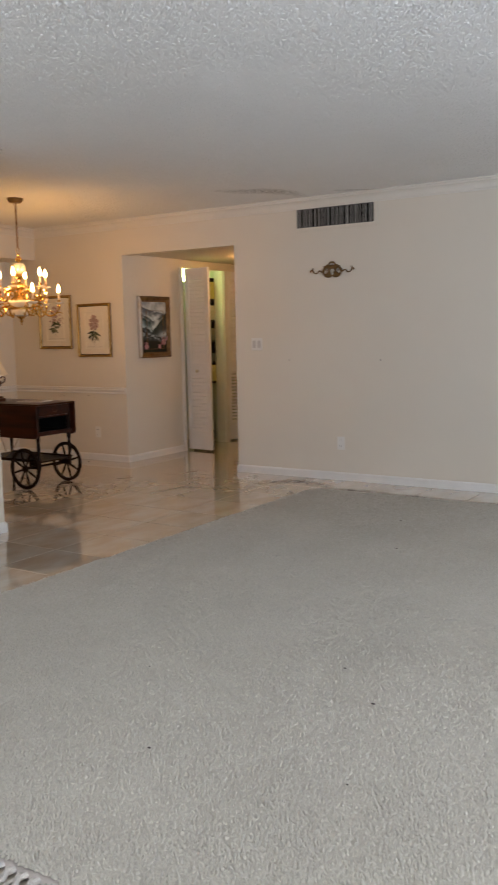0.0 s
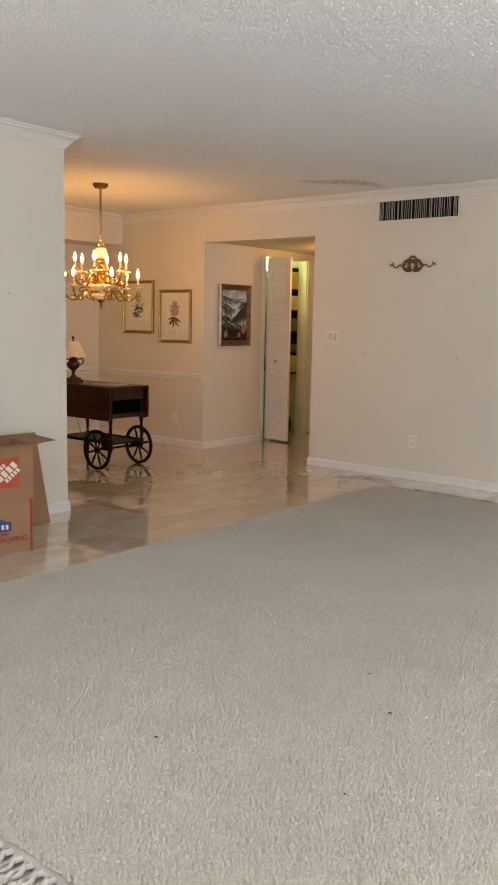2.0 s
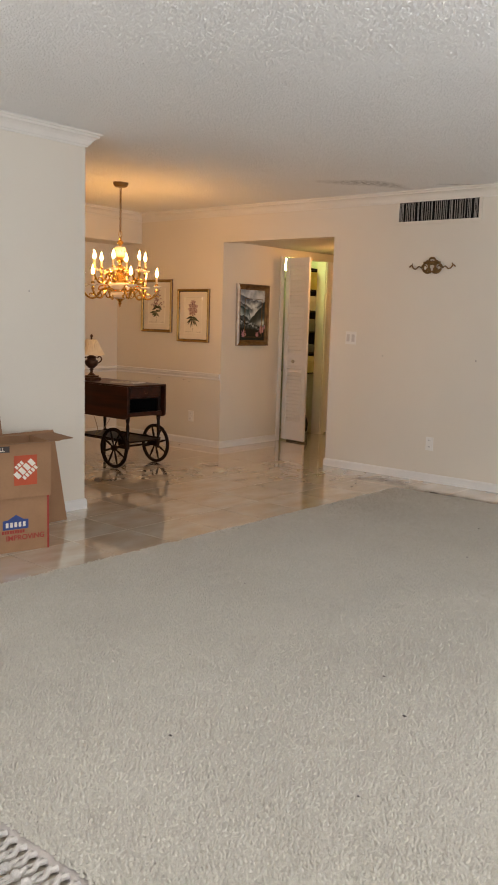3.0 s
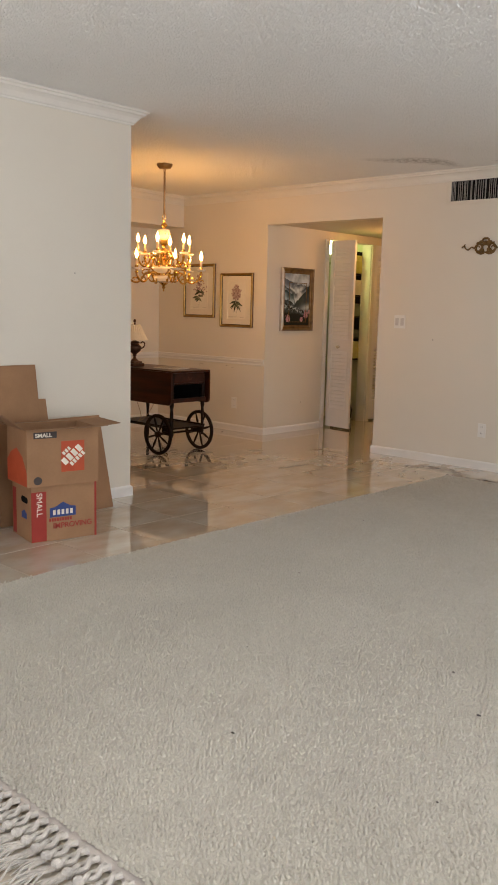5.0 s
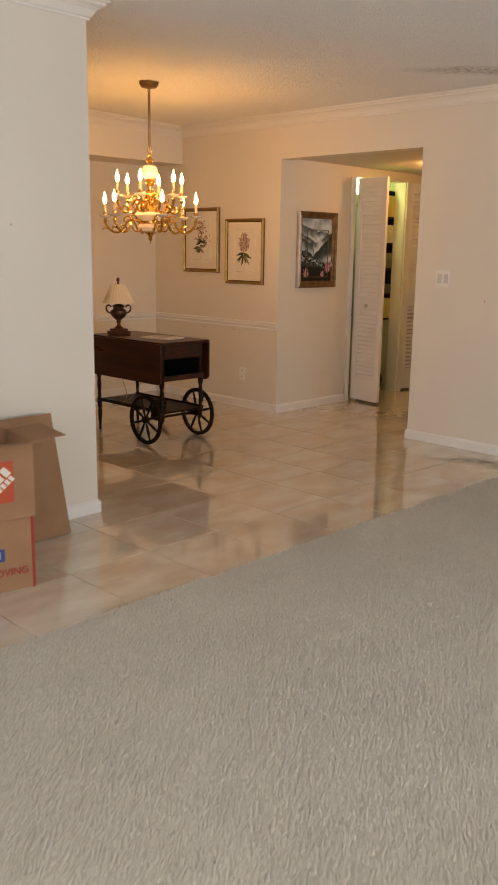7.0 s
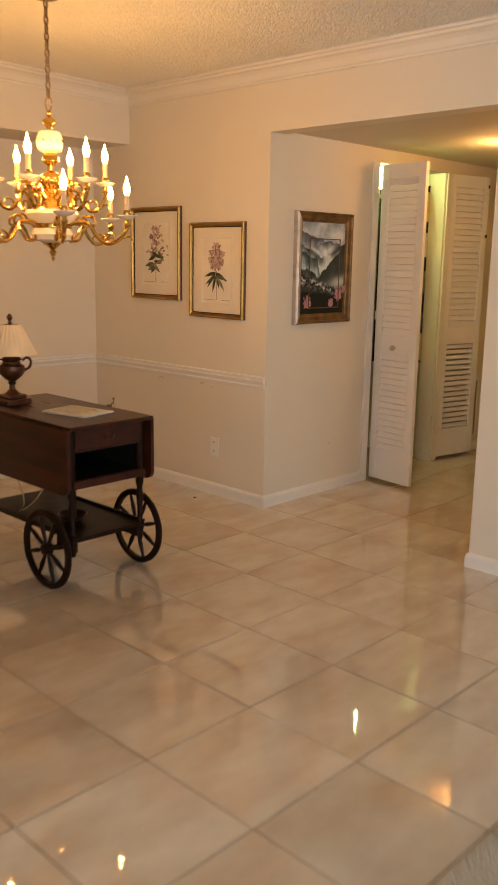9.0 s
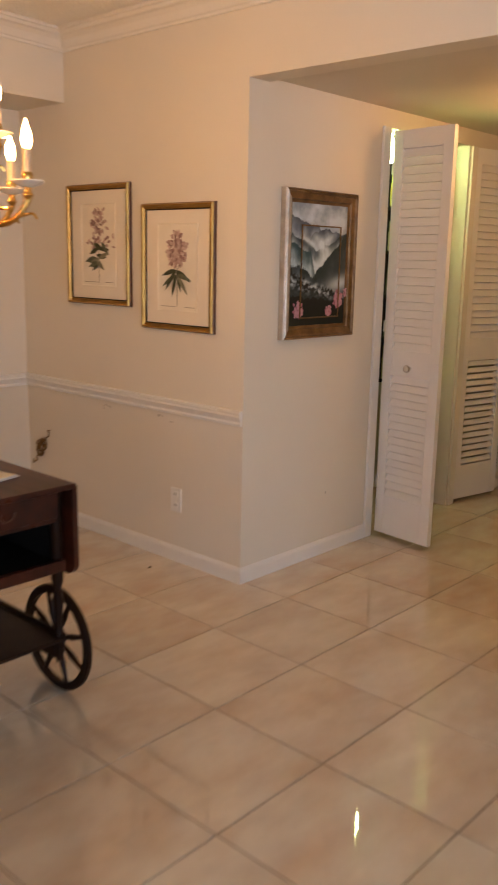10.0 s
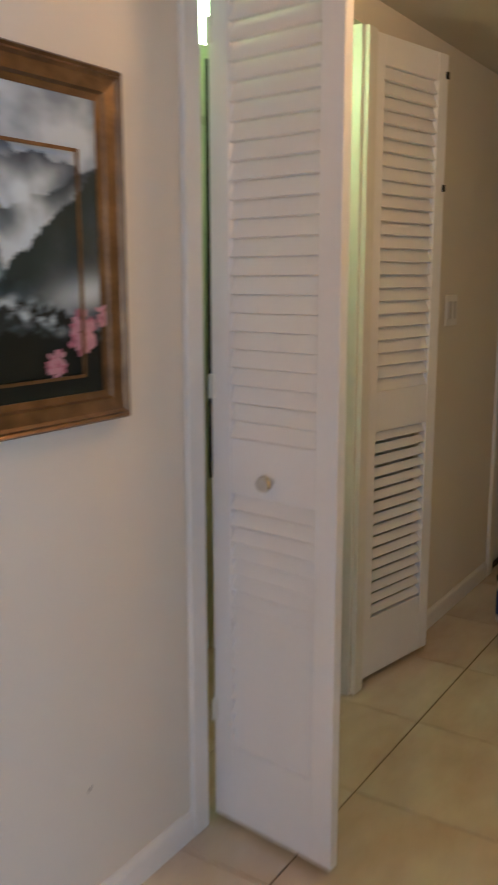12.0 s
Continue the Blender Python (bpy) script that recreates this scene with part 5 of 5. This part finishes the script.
# entrance door with black locks
ed = tagged(new("door_1"), "white painted entrance door with black locks", "door", kind="structure")
part("leaf", B(((HALL_X - 0.065, 10.236, 0.012), (HALL_X - 0.02, 11.104, 2.045)), bevel=0.002), M_DOOR, ed)
part("threshold", B(((HALL_X - T, 10.236, 0.0), (HALL_X, 11.104, 0.011)), bevel=0.002), M_DARKWOOD, ed)
for z, r in ((1.207, 0.033), (1.038, 0.033), (0.889, 0.030)):
    part("lock", lathe(bmesh.new(), [(r, -0.02), (r, -0.006), (r * 0.6, 0.004), (r * 0.5, 0.02), (r * 0.85, 0.03), (r * 0.8, 0.045), (r * 0.3, 0.05)], (HALL_X, 10.29, z), 18, "x"), M_BLACK, ed, "round black lock", True)

# added slatted strip, stands in for the ajar door's second louvred panel
grille = thing("louvre_strip", pose(HALL_X, 9.36, 0.10, 0, 0, 90), "narrow slatted strip added in place of the closet door's second panel", "air vent")
part("frame", B(((-0.05, -0.010, 0), (0.07, -0.0005, 0.02)), ((-0.05, -0.010, 0.45), (0.07, -0.0005, 0.47)), ((-0.05, -0.010, 0.02), (-0.04, -0.0005, 0.45)), ((0.06, -0.010, 0.02), (0.07, -0.0005, 0.45)), bevel=0.001), M_TRIM, grille)
# black sheet: shade between the slats, put into colour
part("backing", B(((-0.04, -0.002, 0.02), (0.06, -0.0008, 0.45))), M_HOLLOW_SHADE, grille)
me = mesh_of("slat", B(((-0.04, -0.009, -0.004), (0.06, -0.003, 0.004))), M_TRIM)
for k in range(20):
    ob = new("slat", me)
    ob.parent = grille
    ob.location = (0, 0, 0.032 + k * 0.0215)

can = thing("paint_can", pose(-5.535, 9.70, 0.0), "blue-labelled white plastic tub on the hall tiles", "tub")
part("tub", lathe(bmesh.new(), [(0.060, 0.0), (0.064, 0.006), (0.066, 0.17), (0.062, 0.175)], (0, 0, 0), 24), M_PLASTIC, can, smooth=True)
part("label", lathe(bmesh.new(), [(0.0658, 0.03), (0.0672, 0.03), (0.0678, 0.13), (0.0664, 0.13)], (0, 0, 0), 24), M_BLUE, can, "blue paper label", True)
part("lid", lathe(bmesh.new(), [(0.069, 0.168), (0.070, 0.183), (0.064, 0.186), (0.060, 0.181)], (0, 0, 0), 24), M_BLACK, can, smooth=True)

hl = thing("ceiling_light", pose(-5.02, 8.2, HALL_CEIL), "small glowing globe light on the hall ceiling", "ceiling light")
part("base", lathe(bmesh.new(), [(0.07, -0.0005), (0.07, -0.015), (0.045, -0.025)], (0, 0, 0), 24), M_BRASS, hl, smooth=True)
part("globe", lathe(bmesh.new(), [(0.03, -0.025), (0.055, -0.05), (0.062, -0.08), (0.05, -0.11), (0.02, -0.128), (0.003, -0.13)], (0, 0, 0), 20), glow("hall_globe", (1.0, 0.50, 0.165), 76.0), hl, "lit frosted globe", True)

# closet: bare bulb, hanging organiser and folded things
tl = thing("closet_bulb", pose(-6.0, 8.30, HALL_CEIL - 0.001), "bare greenish-white bulb in a closet ceiling socket", "bulb")
part("socket", lathe(bmesh.new(), [(0.045, 0.0), (0.045, -0.012), (0.022, -0.03), (0.020, -0.062)], (0, 0, 0), 20), M_PLASTIC, tl, "white porcelain socket", True)
part("bulb", lathe(bmesh.new(), [(0.014, -0.063), (0.019, -0.080), (0.031, -0.115), (0.039, -0.150), (0.037, -0.180), (0.025, -0.203), (0.005, -0.213)], (0, 0, 0), 20), glow("fluorescent", (0.80, 1.0, 0.33), 60.0), tl, "glowing bulb", True)
org = thing("hanging_organiser", pose(-6.065, 8.705, 0.72), "black hanging closet shelf organiser with folded linens", "organiser")
M_FABRIC = plain("black_fabric", (0.012, 0.012, 0.012), 0.9)
for k in range(6):
    part("shelf", B(((-0.14, -0.12, k * 0.245), (0.14, 0.112, k * 0.245 + 0.02)), bevel=0.002), M_FABRIC, org)
part("back_panel", B(((-0.14, 0.113, 0), (0.14, 0.12, 1.24))), M_FABRIC, org)
part("side_panel", B(((-0.14, -0.12, 0.0), (-0.134, 0.112, 1.24))), M_FABRIC, org)
part("strap", B(((-0.02, -0.02, 1.24), (0.02, 0.02, 1.409))), M_BLACK, org)
for k, c in enumerate(((0.50, 0.48, 0.20), (0.10, 0.12, 0.10), (0.16, 0.18, 0.13), (0.62, 0.62, 0.48), (0.60, 0.56, 0.16))):
    f = thing("folded_linen", pose(-6.045, 8.695, 0.7405 + 0.245 * k), "folded cloth on a closet organiser shelf", "linen", "folded linens")
    bm = bmesh.new()
    box(bm, (-0.12, -0.117, 0), (0.132, 0.09, 0.072), 0.004)
    box(bm, (-0.12, -0.110, 0.0725), (0.128, 0.09, 0.112), 0.004)
    part("cloth", bm, plain("linen_%d" % k, c, 0.95), f)
    f.scale = (1, 1, (1.75, 0.8, 1.3, 1.5, 1.8)[k])
for nm, m, col, lab in (("shoe_bag", (-6.05, 8.68, 0.0), (0.02, 0.02, 0.022), "dark bag on the closet floor"),):
    s = thing(nm, pose(*m), lab, "bag")
    part("sack", lathe(bmesh.new(), [(0.08, 0), (0.12, 0.03), (0.13, 0.12), (0.10, 0.22), (0.05, 0.30), (0.03, 0.32)], (0, 0, 0), 16), plain("dark_cloth", col, 0.9), s, smooth=True)



def hanging_coat(y, length, width, col, label):
    """A garment on a hanger under the closet rod: shoulders, folds and hem."""
    c = thing("hanging_coat", pose(-6.38, y, 1.80), label, "coat", "clothes in the closet")
    bm = bmesh.new()
    rings = []
    for z, wx, wy in ((0, 0.03, 0.02), (-0.03, width * 0.7, 0.035), (-0.10, width, 0.05), (-0.45, width * 0.92, 0.055), (-length, width * 1.08, 0.065)):
        rings.append([bm.verts.new((wx * math.cos(u) * (1 + 0.05 * math.sin(7 * u)), wy * math.sin(u) * (1 + 0.22 * math.sin(9 * u + z * 3)), z)) for u in [2 * math.pi * k / 40 for k in range(40)]])
    for a, b in zip(rings, rings[1:]):
        for k in range(40):
            bm.faces.new((a[k], a[(k + 1) % 40], b[(k + 1) % 40], b[k]))
    bm.faces.new(rings[0][::-1])
    bm.faces.new(rings[-1])
    part("garment", bm, plain("cloth_" + label.split()[0], col, 0.95), c, smooth=True)
    part("hanger_hook", tube(bmesh.new(), [(0, 0, -0.005), (0, 0, 0.05), (0.012, 0, 0.066), (0.022, 0, 0.055)], 0.002, 6), M_CHROME, c)


rod = thing("closet_rod", pose(-6.38, 8.4, 1.845), "metal hanging rod across the closet", "closet rod")
part("rod", tube(bmesh.new(), [(0, -0.44, 0), (0, 0.435, 0)], 0.014, 12), M_CHROME, rod)
hanging_coat(8.08, 0.95, 0.21, (0.012, 0.03, 0.02), "green dark coat hanging from the closet rod")
hanging_coat(8.20, 1.10, 0.22, (0.012, 0.012, 0.014), "black long coat hanging from the closet rod")
hanging_coat(8.33, 0.80, 0.20, (0.30, 0.34, 0.27), "pale jacket hanging from the closet rod")
hanging_coat(8.46, 1.05, 0.21, (0.015, 0.015, 0.018), "black wool coat hanging from the closet rod")

# ---- floor tiles, nearest the walk as pieces ----
P, X0, Y0, G = 0.434, -5.545, 7.02, 0.0047
tile = box(bmesh.new(), (G / 2, G / 2, -0.012), (P - G / 2, P - G / 2, 0.0))
top = [e for e in tile.edges if all(v.co.z > -0.001 for v in e.verts)]
bmesh.ops.bevel(tile, geom=top, offset=0.0004, segments=1, affect="EDGES")
TILE = mesh_of("tile", tile, M_TILE)
rest = bmesh.new()
nx0, nx1 = math.floor((DIN_X - X0) / P), math.ceil((EAST - X0) / P)
ny0, ny1 = math.floor((SOUTH - Y0) / P), math.ceil((11.6 - Y0) / P)
count = 0
for i in range(nx0, nx1):
    for j in range(ny0, ny1):
        x, y = X0 + i * P, Y0 + j * P
        if x > -3.2 and x + P < 0.9 and y > 2.1 and y + P < 6.3:
            continue
        if y > WALL_Y + T and (x + P < -6.7 or x > OPEN_R):
            continue
        near = (x < -3.2 and y > 2.6) or (y > 6.0 and x < -1.4)
        if near and count < 300:
            ob = new("tile", TILE)
            ob.parent = floor
            ob.location = (x, y, 0)
            count += 1
        else:
            vs = [rest.verts.new(p) for p in ((x + G / 2, y + G / 2, 0), (x + P - G / 2, y + G / 2, 0), (x + P - G / 2, y + P - G / 2, 0), (x + G / 2, y + P - G / 2, 0))]
            rest.faces.new(vs)
r = part("tile_field", rest, M_TILE, floor)
r["kind"] = "stuff"
